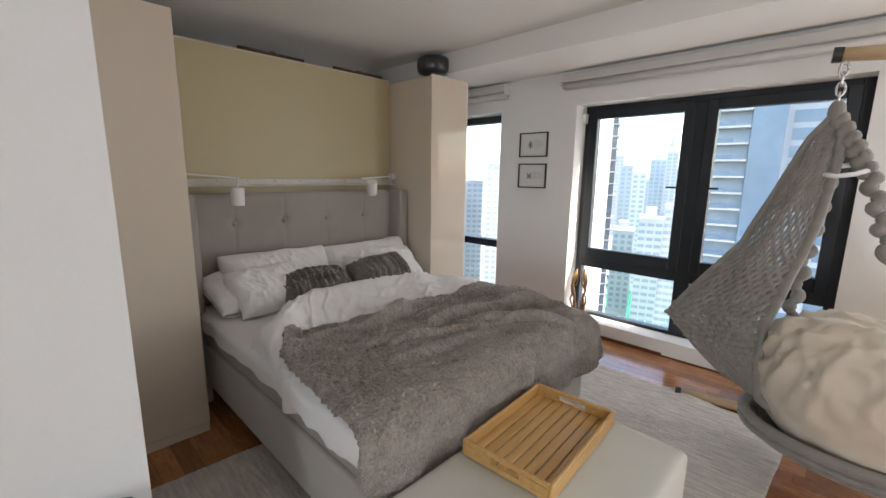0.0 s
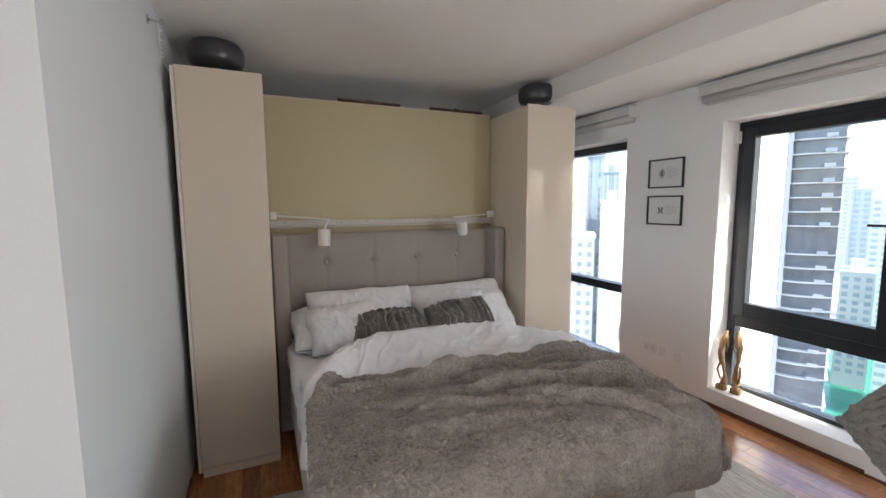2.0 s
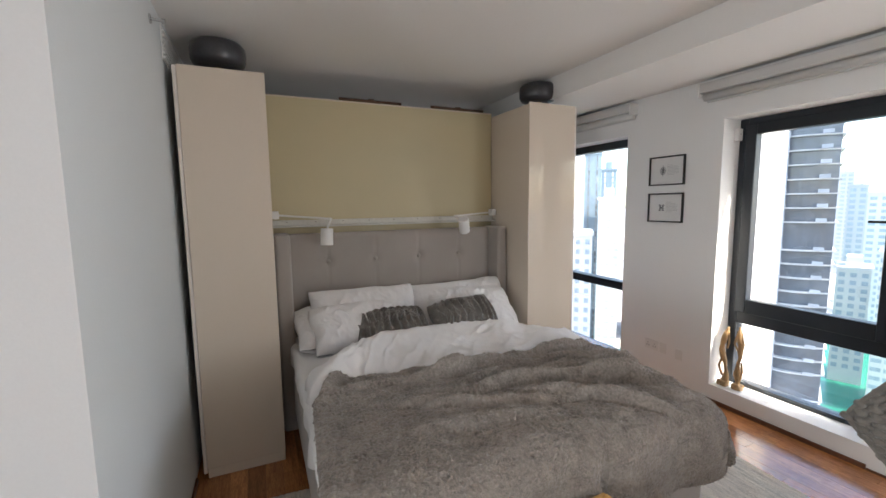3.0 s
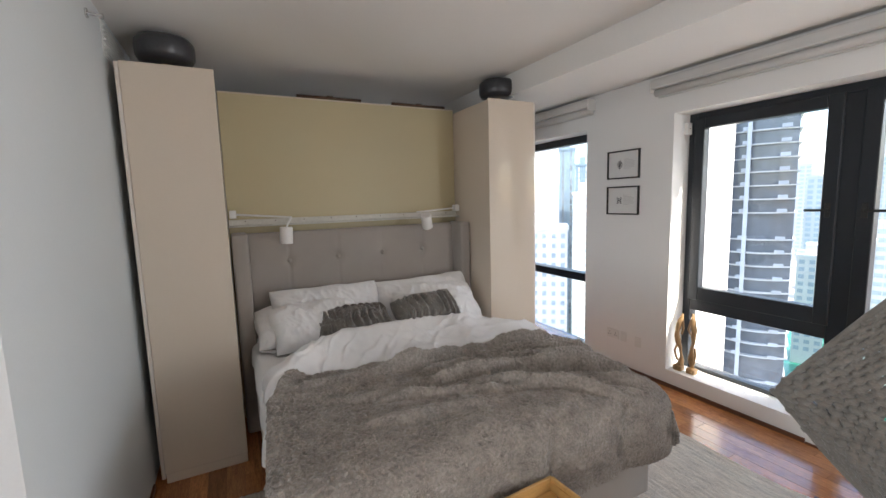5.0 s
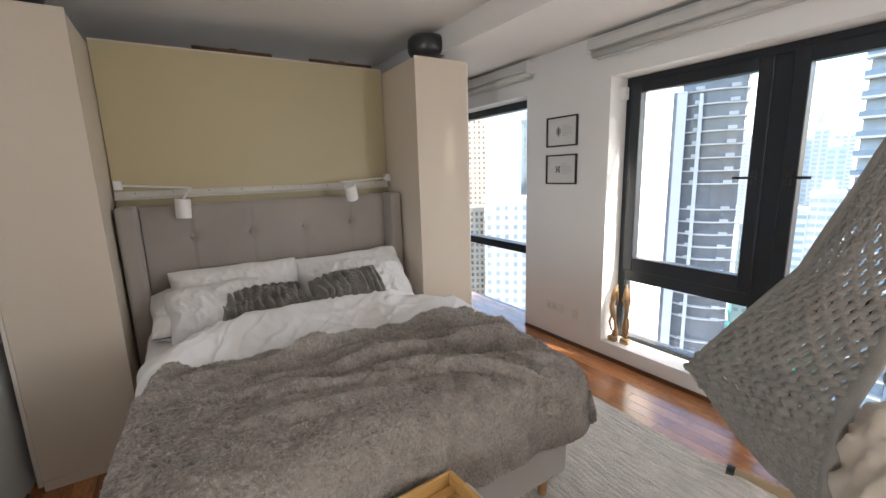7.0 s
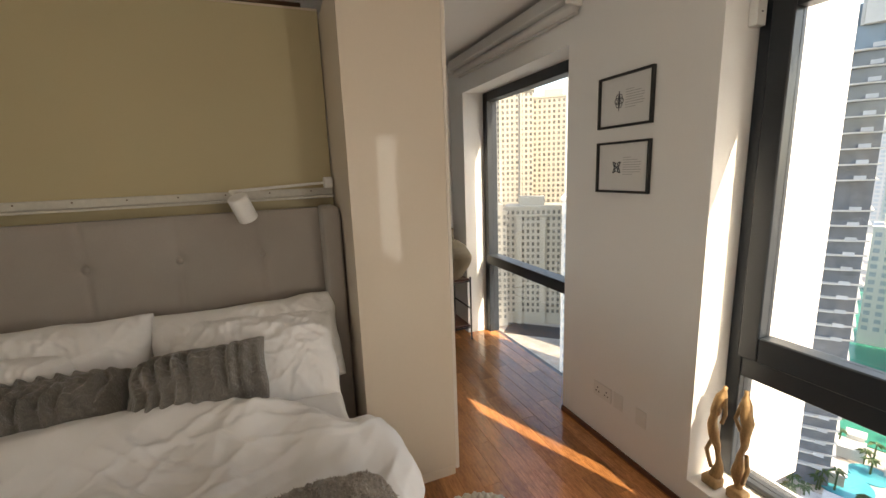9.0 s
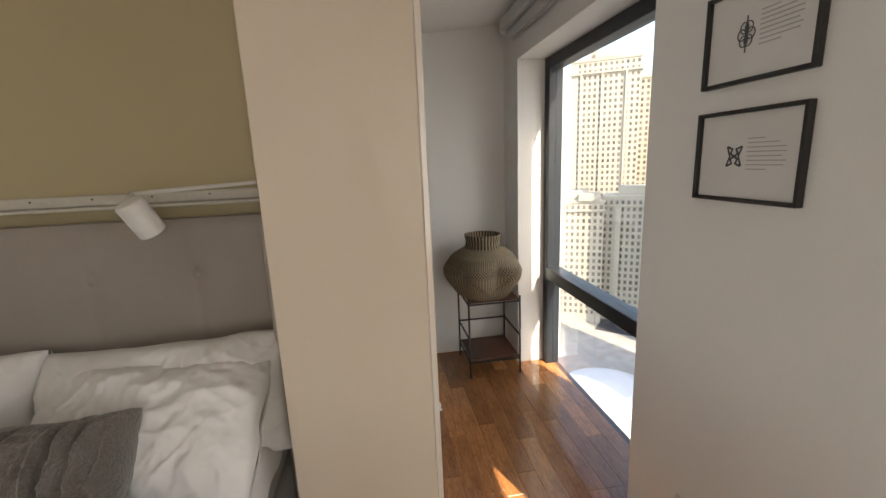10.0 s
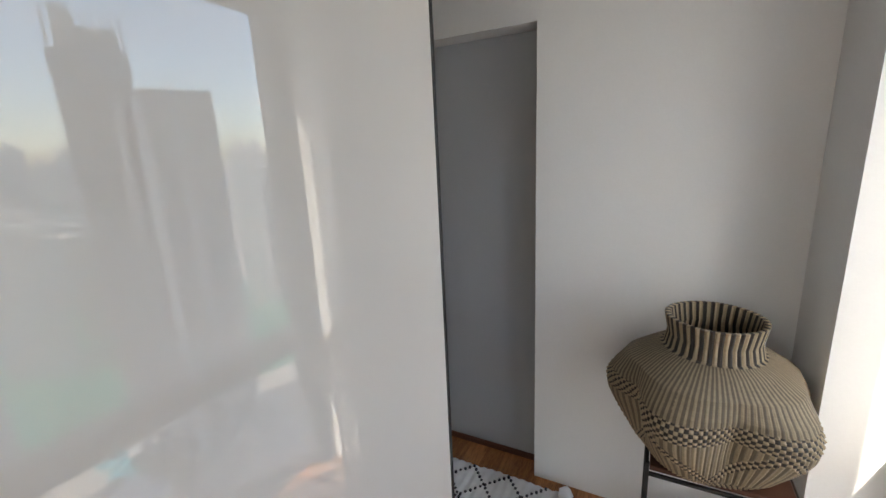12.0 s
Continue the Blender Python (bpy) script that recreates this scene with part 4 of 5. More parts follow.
    part("hanging_rope", braid([apex, (0.0, 2.72, 1.65), (0.2, 2.85, 1.2), (0.6, 2.96, 0.42)], 0.034, 26), ROPE, c, smooth=True)
    for dz, dy in ((0.0, -0.05), (0.045, 0.06)):
        part("spreader_rod", tube([(-0.115, 2.62 + dy * 0.3, 1.565 + dz * 0.6), (-0.06, 2.62 + dy, 1.555 + dz), (0.0, 2.62 + dy, 1.565 + dz), (0.045, 2.62 + dy * 0.3, 1.585 + dz * 0.6)], 0.011, 10), COTTON, c, smooth=True)
    bm = bmesh.new()
    bmesh.ops.create_icosphere(bm, subdivisions=3, radius=0.032, matrix=Matrix.Translation(apex + Vector((0, 0, 0.02))) @ Matrix.Diagonal((1, 1, 1.7, 1)))
    part("top_knot", bm, ROPE, c, smooth=True)
    for i in range(4):
        z = 1.895 + i * 0.042
        lk = [(apex.x + (0.015 * math.cos(t) if i % 2 else 0), apex.y + (0 if i % 2 else 0.015 * math.cos(t)), z + 0.03 * math.sin(t)) for t in (2 * math.pi * j / 16 for j in range(17))]
        part("chain_link", tube(lk, 0.005, 6), STEEL, c, smooth=True)
    hoop = [rim(2 * math.pi * i / 64) for i in range(65)]
    part("hoop", tube(hoop, 0.024, 10), ROPE, c, smooth=True)
    part("hoop_binding", tube([rim(2 * math.pi * i / 64, 1.01, -0.045) for i in range(65)], 0.016, 8), ROPE, c, smooth=True)
    bm = bmesh.new()
    for k in range(44):
        a0 = 2 * math.pi * k / 44
        for sgn in (1, -1):
            pts = []
            for i in range(13):
                q = i / 12
                pts.append(rim(a0 + sgn * q * 1.1, math.cos(q * math.pi / 2) ** 0.6 * 0.98 + 0.02, -0.14 * math.sin(q * math.pi / 2) ** 0.8))
            tube(pts, 0.014, 5, bm)
    tagged(part("seat_net", bm, ROPE, c, smooth=True), kind="stuff")
    return c


hanging_chair()


def seat_cushion():
    cx, cy = 0.27, 2.66
    s = place("seat_cushion", "plump cream cotton cushion in the hanging chair", "cushion", (cx, cy, 0.4))
    prof = [(0.02, -0.12), (0.3, -0.125), (0.42, -0.07), (0.47, 0.0), (0.495, 0.1), (0.505, 0.24), (0.475, 0.36), (0.40, 0.435), (0.22, 0.46), (0.02, 0.455)]
    fine = []
    for (r0, z0), (r1, z1) in zip(prof, prof[1:]):
        for i in range(8):
            q = i / 8
            fine.append((r0 + (r1 - r0) * q, z0 + (z1 - z0) * q))
    fine.append(prof[-1])
    bm = lathe((cx, cy, 0.40), fine, 240, wob=lambda a, z: 1.0)
    for v in bm.verts:
        d = v.co - Vector((cx, cy, 0.5))
        k = max(0.0, min(1.0, (v.co.z - 0.45) / 0.2))
        v.co.y = cy + (v.co.y - cy) * 0.78
        v.co += d.normalized() * ((wrinkle(v.co.x * 1.6, v.co.y * 1.6 + v.co.z, 21, 0.04) + 0.007 * creases(v.co.x * 0.8 + v.co.z, v.co.y * 0.8, 5)) * (0.3 + k) + 0.01 * nz(v.co.x * 9, v.co.y * 9, v.co.z * 9))
    part("cover", bm, CREAM, s, smooth=True)


seat_cushion()


def chair_stand():
    s = place("hammock_stand", "pale wooden hanging-chair stand with dark end caps", "stand", (0.95, 3.2, 0))
    def pole(name, pts, r, cap_at=0):
        ob = part(name, tube(pts, r, 14), PALEWOOD, s, smooth=True)
        a, b = Vector(pts[0]), Vector(pts[1])
        d = (a - b).normalized()
        part("end_cap", tube([a - d * 0.02, a + d * 0.014], r + 0.003, 14), IRON, ob)
        return ob
    arm = [(-0.13, 2.62, 2.085), (0.2, 2.66, 2.06), (0.5, 2.85, 2.05), (0.75, 3.0, 1.95), (0.9, 3.12, 1.75), (0.95, 3.2, 1.4), (0.96, 3.22, 0.05)]
    pole("arm", arm, 0.03)
    part("hook", tube([(-0.098, 2.62, 2.06), (-0.098, 2.62, 2.04)], 0.008, 8), STEEL, s)
    pole("foot", [(-0.70, 3.14, 0.032), (0.1, 3.30, 0.032), (0.96, 3.42, 0.032)], 0.03)
    pole("foot", [(1.3, 2.1, 0.032), (1.1, 2.7, 0.032), (0.96, 3.38, 0.032)], 0.03)
    part("foot_plate", box(0.86, 1.06, 3.14, 3.46, 0.0, 0.07, 0.01), PALEWOOD, s)


chair_stand()


# ---- window nook ----
def stand():
    x0, x1, y0, y1 = -4.48, -4.10, 3.35, 3.725
    s = place("side_table", "black wire plant stand with dark wooden shelves", "side table", ((x0 + x1) / 2, (y0 + y1) / 2, 0))
    for x in (x0, x1):
        for y in (y0, y1):
            part("leg", box(x - 0.006, x + 0.006, y - 0.006, y + 0.006, 0, 0.60, 0.001), IRON, s)
    for z in (0.12, 0.30, 0.56):
        bm = box(x0, x1, y0 - 0.005, y0 + 0.005, z - 0.005, z + 0.005)
        box(x0, x1, y1 - 0.005, y1 + 0.005, z - 0.005, z + 0.005, bm=bm)
        box(x0 - 0.005, x0 + 0.005, y0 + 0.005, y1 - 0.005, z - 0.005, z + 0.005, bm=bm)
        if z != 0.30:
            box(x1 - 0.005, x1 + 0.005, y0 + 0.005, y1 - 0.005, z - 0.005, z + 0.005, bm=bm)
        part("rail", bm, IRON, s)
    part("shelf", box(x0 + 0.007, x1 - 0.007, y0 + 0.007, y1 - 0.007, 0.126, 0.142, 0.002), DARKWOOD, s)
    part("shelf", box(x0 + 0.007, x1 - 0.007, y0 + 0.007, y1 - 0.007, 0.566, 0.582, 0.002), DARKWOOD, s)


stand()


def weave():
    m = mat("woven_palm", (0.34, 0.265, 0.165), 0.7, var=0.2, fine=90, bump=0.3)
    n, k = m.node_tree.nodes, m.node_tree.links
    col = n.new("ShaderNodeVertexColor")
    col.layer_name = "straw"
    b = n["Principled BSDF"]
    mix = n.new("ShaderNodeMix")
    mix.data_type = "RGBA"
    old = b.inputs["Base Color"].links[0].from_socket
    k.new(col.outputs["Color"], mix.inputs["Factor"])
    k.new(old, mix.inputs[6])
    mix.inputs[7].default_value = (0.035, 0.028, 0.022, 1)
    k.new(mix.outputs[2], b.inputs["Base Color"])
    return m


def straw(a, z):
    """The weave at an angle and height: how dark the strand is, and how far it stands out."""
    q = (a + math.pi) / (2 * math.pi)
    if z > 0.358:
        c = q * 66
        return float(int(c) % 2), 0.004 * abs(math.sin(math.pi * c))
    if z > 0.238:
        c, r = q * 216, z / 0.006
        return (0.85 if int(c) % 2 else 0.38), 0.0016 * (abs(math.sin(math.pi * c)) + 0.6 * abs(math.sin(math.pi * r)))
    c, r = q * 162, z / 0.0105
    zig = abs(((q * 10) % 2) - 1)
    if z > 0.185 or z < 0.028 or abs((z - 0.03) / 0.15 - zig) < 0.12:
        dark = float((int(c) + int(r)) % 2)
        return dark, 0.007 * abs(math.sin(math.pi * c) * math.sin(math.pi * r)) * (1 - 0.6 * dark)
    return (0.8 if int(c) % 2 else 0.3), 0.003 * abs(math.sin(math.pi * c)) + 0.0012 * abs(math.sin(math.pi * z / 0.007))


def basket():
    cx, cy, cz = -4.25, 3.50, 0.5825
    t = place("basket_vase", "lumpy woven palm basket with dark zigzag pattern", "basket", (cx, cy, cz))
    keys = [(0.11, 0.0), (0.165, 0.004), (0.196, 0.04), (0.222, 0.10), (0.244, 0.16), (0.256, 0.215), (0.248, 0.255), (0.224, 0.305), (0.170, 0.342), (0.126, 0.362), (0.118, 0.40), (0.128, 0.455)]
    prof = []
    for (r0, z0), (r1, z1) in zip(keys, keys[1:]):
        n = max(3, int(math.hypot(r1 - r0, z1 - z0) / 0.0028))
        prof += [(r0 + (r1 - r0) * i / n, z0 + (z1 - z0) * i / n) for i in range(n)]
    prof.append(keys[-1])
    inner = [(r - 0.012, z) for r, z in prof[::-1] if z > 0.3]
    prof = prof + inner
    seg = 810
    lump = lambda a, z: 1 + (0.36 * (0.5 + 0.5 * math.cos(5 * a + 2.1)) ** 0.7 - 0.2) * math.exp(-((z - 0.16) / 0.12) ** 2) * (1 if z < 0.36 else 0)
    bm = lathe((cx, cy, cz), prof, seg, wob=lump)
    layer = bm.loops.layers.color.new("straw")
    for f in bm.faces:
        c = f.calc_center_median()
        dark = straw(math.atan2(c.y - cy, c.x - cx), c.z - cz)[0]
        for lo in f.loops:
            lo[layer] = (dark, dark, dark, 1)
    for v in bm.verts:
        d = Vector((v.co.x - cx, v.co.y - cy, 0))
        if d.length > 0.02:
            v.co += d.normalized() * straw(math.atan2(d.y, d.x), v.co.z - cz)[1]
    palm = weave()
    neck = bm.copy()
    bmesh.ops.delete(bm, geom=[f for f in bm.faces if f.calc_center_median().z > cz + 0.362], context="FACES")
    bmesh.ops.delete(neck, geom=[f for f in neck.faces if f.calc_center_median().z <= cz + 0.362], context="FACES")
    part("woven_body", bm, palm, t, smooth=True)
    part("neck", neck, palm, t, "striped upright neck", smooth=True)


basket()


def bath_mat():
    m = place("mat", "white tufted mat with black stitched diamonds and tassels", "mat", (-4.1, 2.65, 0))
    x0, x1, y0, y1 = -4.50, -3.72, 2.2, 3.02
    def f(u, v):
        x, y = x0 + u * (x1 - x0), y0 + v * (y1 - y0)
        e = min(u, 1 - u, v, 1 - v)
        z = 0.03 * (1 - math.exp(-e / 0.04)) + 0.004 * nz(x * 25, y * 25, 3) + 0.003 * math.sin(y * 160)
        return (x + 0.008 * nz(y * 9, 0, 2), y + 0.012 * nz(x * 9, 1, 2), 0.008 + z)
    part("cloth", sheet(80, 90, f, 0.012), COTTON, m, smooth=True)
    bm = bmesh.new()
    for s in (1, -1):
        for k in range(-6, 8):
            for j in range(60):
                x = x0 + 0.04 + j * 0.0185
                y = y0 + 0.06 + k * 0.175 + s * (x - x0 - 0.04) * 0.9
                if x < x1 - 0.04 and y0 + 0.05 < y < y1 - 0.05:
                    box(x - 0.0055, x + 0.0055, y - 0.005, y + 0.005, 0.03, 0.0425, bm=bm)
    tagged(part("stitching", bm, INK, m, "black dashed stitching"), kind="stuff")
    for i in range(11):
        x = x0 + 0.03 + i * 0.072
        bm = bmesh.new()
        bmesh.ops.create_icosphere(bm, subdivisions=2, radius=0.033, matrix=Matrix.Translation((x, y1 + 0.025, 0.034)))
        for v in bm.verts:
            v.co += Vector((nz(v.co.x * 60, v.co.y * 60, v.co.z * 60), nz(v.co.x * 60, v.co.z * 60, 3), 0)) * 0.009
        tube([(x, y1 + 0.03, 0.03), (x + 0.01, y1 + 0.06, 0.012)], [0.014, 0.006], 7, bm)
        part("tassel", bm, COTTON, m, smooth=True)


bath_mat()


# ---- city outside ----
GROUND = -75.0
CONCRETE = mat("white_tower_cladding", (0.62, 0.61, 0.58), 0.7, var=0.08, big=0.05, fine=2, bump=0)
# lightened so that distance haze sits in the cladding's colour
PALEGREY = mat("pale_grey_cladding", (0.52, 0.53, 0.54), 0.7, var=0.08, big=0.05, fine=2, bump=0, each=0.12)
BEIGE = mat("sand_render", (0.48, 0.43, 0.345), 0.8, var=0.06, big=0.05, fine=2, bump=0)
BLUEGLASS = mat("blue_curtain_glass", (0.19, 0.26, 0.32), 0.2, var=0.2, big=0.08, fine=0.6, bump=0)
# dark glass greyed up, haze put into its base colour
DARKGLASS = mat("dark_tower_glass", (0.17, 0.185, 0.205), 0.12, var=0.3, big=0.1, fine=0.7, bump=0, island=0.4)
WATER = mat("green_marina_water", (0.02, 0.20, 0.13), 0.25, var=0.2, big=0.02, fine=0.3, bump=0.1, depth=0.2)
LAND = mat("pale_city_ground", (0.40, 0.37, 0.33), 0.9, var=0.35, big=0.03, fine=0.25, bump=0)
ASPHALT = mat("asphalt", (0.055, 0.055, 0.055), 0.85, var=0.2, big=0.05, fine=3, bump=0)
# distant windows: haze painted in as paler, bluer glass
HAZYGLASS = mat("haze_lightened_glass", (0.34, 0.40, 0.45), 0.3, var=0.2, big=0.08, fine=0.6, bump=0)
TANGLASS = mat("shaded_window", (0.14, 0.125, 0.105), 0.3, var=0.2, big=0.3, fine=1, bump=0, island=0.4)
LEAF = mat("palm_green", (0.05, 0.09, 0.03), 0.8, var=0.4, big=0.5, fine=3, bump=0)
POOL = mat("pool_blue", (0.06, 0.35, 0.42), 0.2, var=0.1, big=0.2, fine=1, bump=0)
tagged(part("ground", box(-3500, 3500, 6, 4500, GROUND - 2, GROUND), LAND), "pale sandy city ground far below", "ground", kind="structure")


def seat(az, dist):
    """The frame of a building at a bearing (degrees clockwise from +y) and distance: x across, y away, z up."""
    a = radians(az)
    return Matrix.Translation((dist * math.sin(a), dist * math.cos(a), 0)) @ pose(0, 0, 0, 0, 0, -az)


def high(dist, el):
    return 1.54 + dist * math.tan(radians(el))


def span(a0, a1, dist):
    return 2 * dist * math.tan(radians(abs(a1 - a0) / 2))


def put(name, bm, m, material, parent, label="", kind=""):
    bmesh.ops.transform(bm, matrix=m, verts=bm.verts)
    ob = part(name, bm, material, parent, label)
    return tagged(ob, kind=kind) if kind else ob


def block(a0, a1, dist, el, label, wall, glassy, floor_h=3.2, bay=3.0, win=(0.55, 0.55), deep=14.0, low=None, cap=1.2, skip=(), group="towers outside"):
    """A tower with a window in each bay of each storey, a parapet and a roof box."""
    az = (a0 + a1) / 2
    m = seat(az, dist)
    w, top = span(a0, a1, dist), high(dist, el)
    t = place("tower", label, "building", m @ Vector((0, deep / 2, GROUND)), group)
    put("wall", box(-w / 2, w / 2, 0, deep, GROUND, top), m, wall, t)
    put("parapet", box(-w / 2 - 0.4, w / 2 + 0.4, -0.4, deep + 0.4, top, top + cap), m, wall, t)
    put("roof_box", box(-w * 0.25, w * 0.2, 3, deep - 3, top + cap, top + cap + 4), m, wall, t)
    low = GROUND + 3 if low is None else low
    bm = bmesh.new()
    n = max(2, int(w / bay))
    z = top - floor_h
    while z > low:
        for i in range(n):
            if i in skip:
                continue
            x = -w / 2 + (i + 0.5) * w / n
            hw, hh = win[0] * w / n / 2, win[1] * floor_h / 2
            q = [bm.verts.new(p) for p in ((x - hw, -0.06, z + 1.2 - hh), (x + hw, -0.06, z + 1.2 - hh), (x + hw, -0.06, z + 1.2 + hh), (x - hw, -0.06, z + 1.2 + hh))]
            bm.faces.new(q)
        k = max(1, int(deep / bay))
        for s in (-1, 1):
            for i in range(k):
                y = (i + 0.5) * deep / k
                hw, hh = win[0] * deep / k / 2, win[1] * floor_h / 2
                x = s * (w / 2 + 0.06)
                q = [bm.verts.new(p) for p in ((x, y - hw, z + 1.2 - hh), (x, y + hw, z + 1.2 - hh), (x, y + hw, z + 1.2 + hh), (x, y - hw, z + 1.2 + hh))]
                bm.faces.new(q)
        z -= floor_h
    put("windows", bm, m, glassy, t, kind="stuff")
    return t, m, w, top


# curved dark tower with white balcony slabs
def balcony_tower():
    a0, a1, D = -28.6, -22.0, 122.0
    m = seat((a0 + a1) / 2, D)
    w, top = span(a0, a1, D), high(D, 9.4)
    t = place("tower", "dark glazed tower with curved white balcony slabs", "building", m @ Vector((0, 8, GROUND)), "towers outside")
    def plan(k, bulge=2.6):
        pts = [(-w / 2 * k, 14), (-w / 2 * k, 2.0)]
        pts += [(-w / 2 * k + w * k * i / 12, 2.0 - bulge * math.sin(math.pi * i / 12) * k) for i in range(1, 12)]
        pts += [(w / 2 * k, 2.0), (w / 2 * k, 14)]
        return pts
    def extrude(pts, z0, z1):
        bm = bmesh.new()
        lo = [bm.verts.new((x, y, z0)) for x, y in pts]
        hi = [bm.verts.new((x, y, z1)) for x, y in pts]
        bm.faces.new(lo[::-1])
        bm.faces.new(hi)
        for i in range(len(pts)):
            j = (i + 1) % len(pts)
            bm.faces.new((lo[i], lo[j], hi[j], hi[i]))
        return bm
    put("core", extrude(plan(0.93, 1.4), GROUND, top), m, DARKGLASS, t)
    put("fin", box(-w / 2 - 0.5, -w / 2 + 1.6, -0.6, 13, GROUND, top - 3), m, PALEGREY, t, "pale concrete end wall")
    put("fin", box(-w / 2 + 4.2, -w / 2 + 5.0, -1.6, 3, GROUND, top - 4), m, PALEGREY, t, "pale concrete fin")
    z, i = top, 0
    while z > GROUND + 4:
        if i % 11 != 9:
            put("slab", extrude(plan(1.02), z - 0.2, z + 0.1), m, CONCRETE, t)
            for s in (-0.2, 0.3):
                put("balustrade", box(s * w - 0.9, s * w + 0.9, -0.7, -0.5, z + 0.1, z + 0.9), m, PALEGREY, t)
        z -= 3.15
        i += 1
    # shaded rear wing with a stack of balconies at its end
    wing, shift = span(-36.0, -29.0, D + 6), -w / 2 - 0.5
    put("rear_wing", box(shift - wing, shift, 7, 20, GROUND, top - 2), m, DARKGLASS, t)
    put("rear_fin", box(shift - wing * 0.45, shift - wing * 0.38, 6.2, 8, GROUND, top), m, PALEGREY, t)
    z = GROUND + 4
    while z < top - 4:
        put("rear_slab", box(shift - wing - 0.8, shift - wing * 0.72, 5.4, 8, z, z + 0.35), m, CONCRETE, t)
        z += 3.15
    put("crown", extrude(plan(0.98, 2.0), top + 0.1, top + 4.5), m, BLUEGLASS, t, "blue glass crown")
    for i in range(9):
        x = -w * 0.45 + i * w * 0.11
        put("mast", box(x - 0.25, x + 0.25, -0.2, 0.3, top + 4.5, top + 11), m, CONCRETE, t)
    put("crown_box", box(-w * 0.4, w * 0.36, 2, 12, top + 4.5, top + 9), m, BLUEGLASS, t)
    put("lift_house", box(w * 0.12, w * 0.34, -1.0, 4, top + 4.5, top + 12), m, CONCRETE, t)


balcony_tower()


def blue_tower():
    a0, a1, D = -13.2, 4.0, 104.0
    m = seat((a0 + a1) / 2, D)
    w, top = span(a0, a1, D), 75.0
    t = place("tower", "tall blue glass tower with stacked balconies", "building", m @ Vector((0, 10, GROUND)), "towers outside")
    put("core", box(-w / 2, w / 2, 1.5, 22, GROUND, top), m, PALEGREY, t)
    put("glass_band", box(-w / 2 + 8.2, -w / 2 + 13.5, -0.6, 4, GROUND, top), m, BLUEGLASS, t)
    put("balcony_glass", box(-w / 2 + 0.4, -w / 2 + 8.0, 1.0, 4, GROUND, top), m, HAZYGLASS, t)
    z = GROUND + 4
    while z < top:
        put("slab", box(-w / 2 - 0.5, -w / 2 + 8.1, -1.2, 2, z, z + 0.4), m, CONCRETE, t)
        put("balustrade", box(-w / 2 - 0.3, -w / 2 + 5.5, -1.15, -1.05, z + 0.4, z + 1.3), m, BLUEGLASS, t)
        for i in range(3):
            x = -w / 2 + 14.5 + i * 5.8
            put("window", box(x, x + 4.6, 1.35, 2, z + 0.7, z + 2.9), m, BLUEGLASS, t)
        z += 3.3


blue_tower()

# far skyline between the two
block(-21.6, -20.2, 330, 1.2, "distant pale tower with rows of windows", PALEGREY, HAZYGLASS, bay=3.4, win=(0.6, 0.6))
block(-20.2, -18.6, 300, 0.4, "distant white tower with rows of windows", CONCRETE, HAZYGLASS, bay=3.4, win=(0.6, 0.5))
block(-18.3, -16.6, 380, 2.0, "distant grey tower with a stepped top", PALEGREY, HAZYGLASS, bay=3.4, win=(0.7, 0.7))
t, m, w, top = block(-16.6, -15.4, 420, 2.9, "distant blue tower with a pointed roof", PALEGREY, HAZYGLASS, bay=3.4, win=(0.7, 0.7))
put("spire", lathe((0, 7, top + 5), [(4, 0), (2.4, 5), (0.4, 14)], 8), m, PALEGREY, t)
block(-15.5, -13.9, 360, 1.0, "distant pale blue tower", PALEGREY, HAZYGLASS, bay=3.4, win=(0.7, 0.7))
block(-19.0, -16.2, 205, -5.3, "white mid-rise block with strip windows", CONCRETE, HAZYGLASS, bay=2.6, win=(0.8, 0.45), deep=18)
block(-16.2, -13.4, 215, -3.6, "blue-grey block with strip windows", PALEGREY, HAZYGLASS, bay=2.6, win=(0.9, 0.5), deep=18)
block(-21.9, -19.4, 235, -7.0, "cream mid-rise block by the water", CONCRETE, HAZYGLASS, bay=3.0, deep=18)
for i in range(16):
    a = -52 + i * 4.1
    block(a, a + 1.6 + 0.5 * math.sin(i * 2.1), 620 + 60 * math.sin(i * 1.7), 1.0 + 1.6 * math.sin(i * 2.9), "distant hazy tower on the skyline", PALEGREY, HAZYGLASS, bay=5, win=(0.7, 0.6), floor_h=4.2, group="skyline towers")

# sand-coloured towers beyond the tall window
t, m, w, top = block(-63.6, -55.8, 245, 11.0, "tall sand-coloured tower with many small windows", BEIGE, TANGLASS, bay=2.5, floor_h=3.05, win=(0.5, 0.56), deep=24, skip=(0,))
for x in (-w * 0.36, -w * 0.05, w * 0.3):
    put("pilaster", box(x - 0.5, x + 0.5, -0.9, 0.2, GROUND, top - 6), m, BEIGE, t)
put("cornice", box(-w / 2 - 0.9, w / 2 + 0.9, -0.9, 24, top - 6.2, top - 5.4), m, BEIGE, t)
put("gable", box(-w * 0.16, w * 0.2, -0.6, 10, top + 1.2, top + 5), m, BEIGE, t)
t, m, w, top = block(-55.9, -50.5, 262, 8.6, "sand-coloured tower wing with many small windows", BEIGE, TANGLASS, bay=2.5, floor_h=3.05, win=(0.5, 0.56), deep=24)
t, m, w, top = block(-65.5, -59.2, 196, -6.0, "lower sand-coloured block with cornices", BEIGE, TANGLASS, bay=2.2, floor_h=3.05, win=(0.5, 0.56), deep=16)
put("cornice", box(-w / 2 - 0.8, w / 2 + 0.8, -0.8, 15, top - 3.6, top - 3.0), m, BEIGE, t)
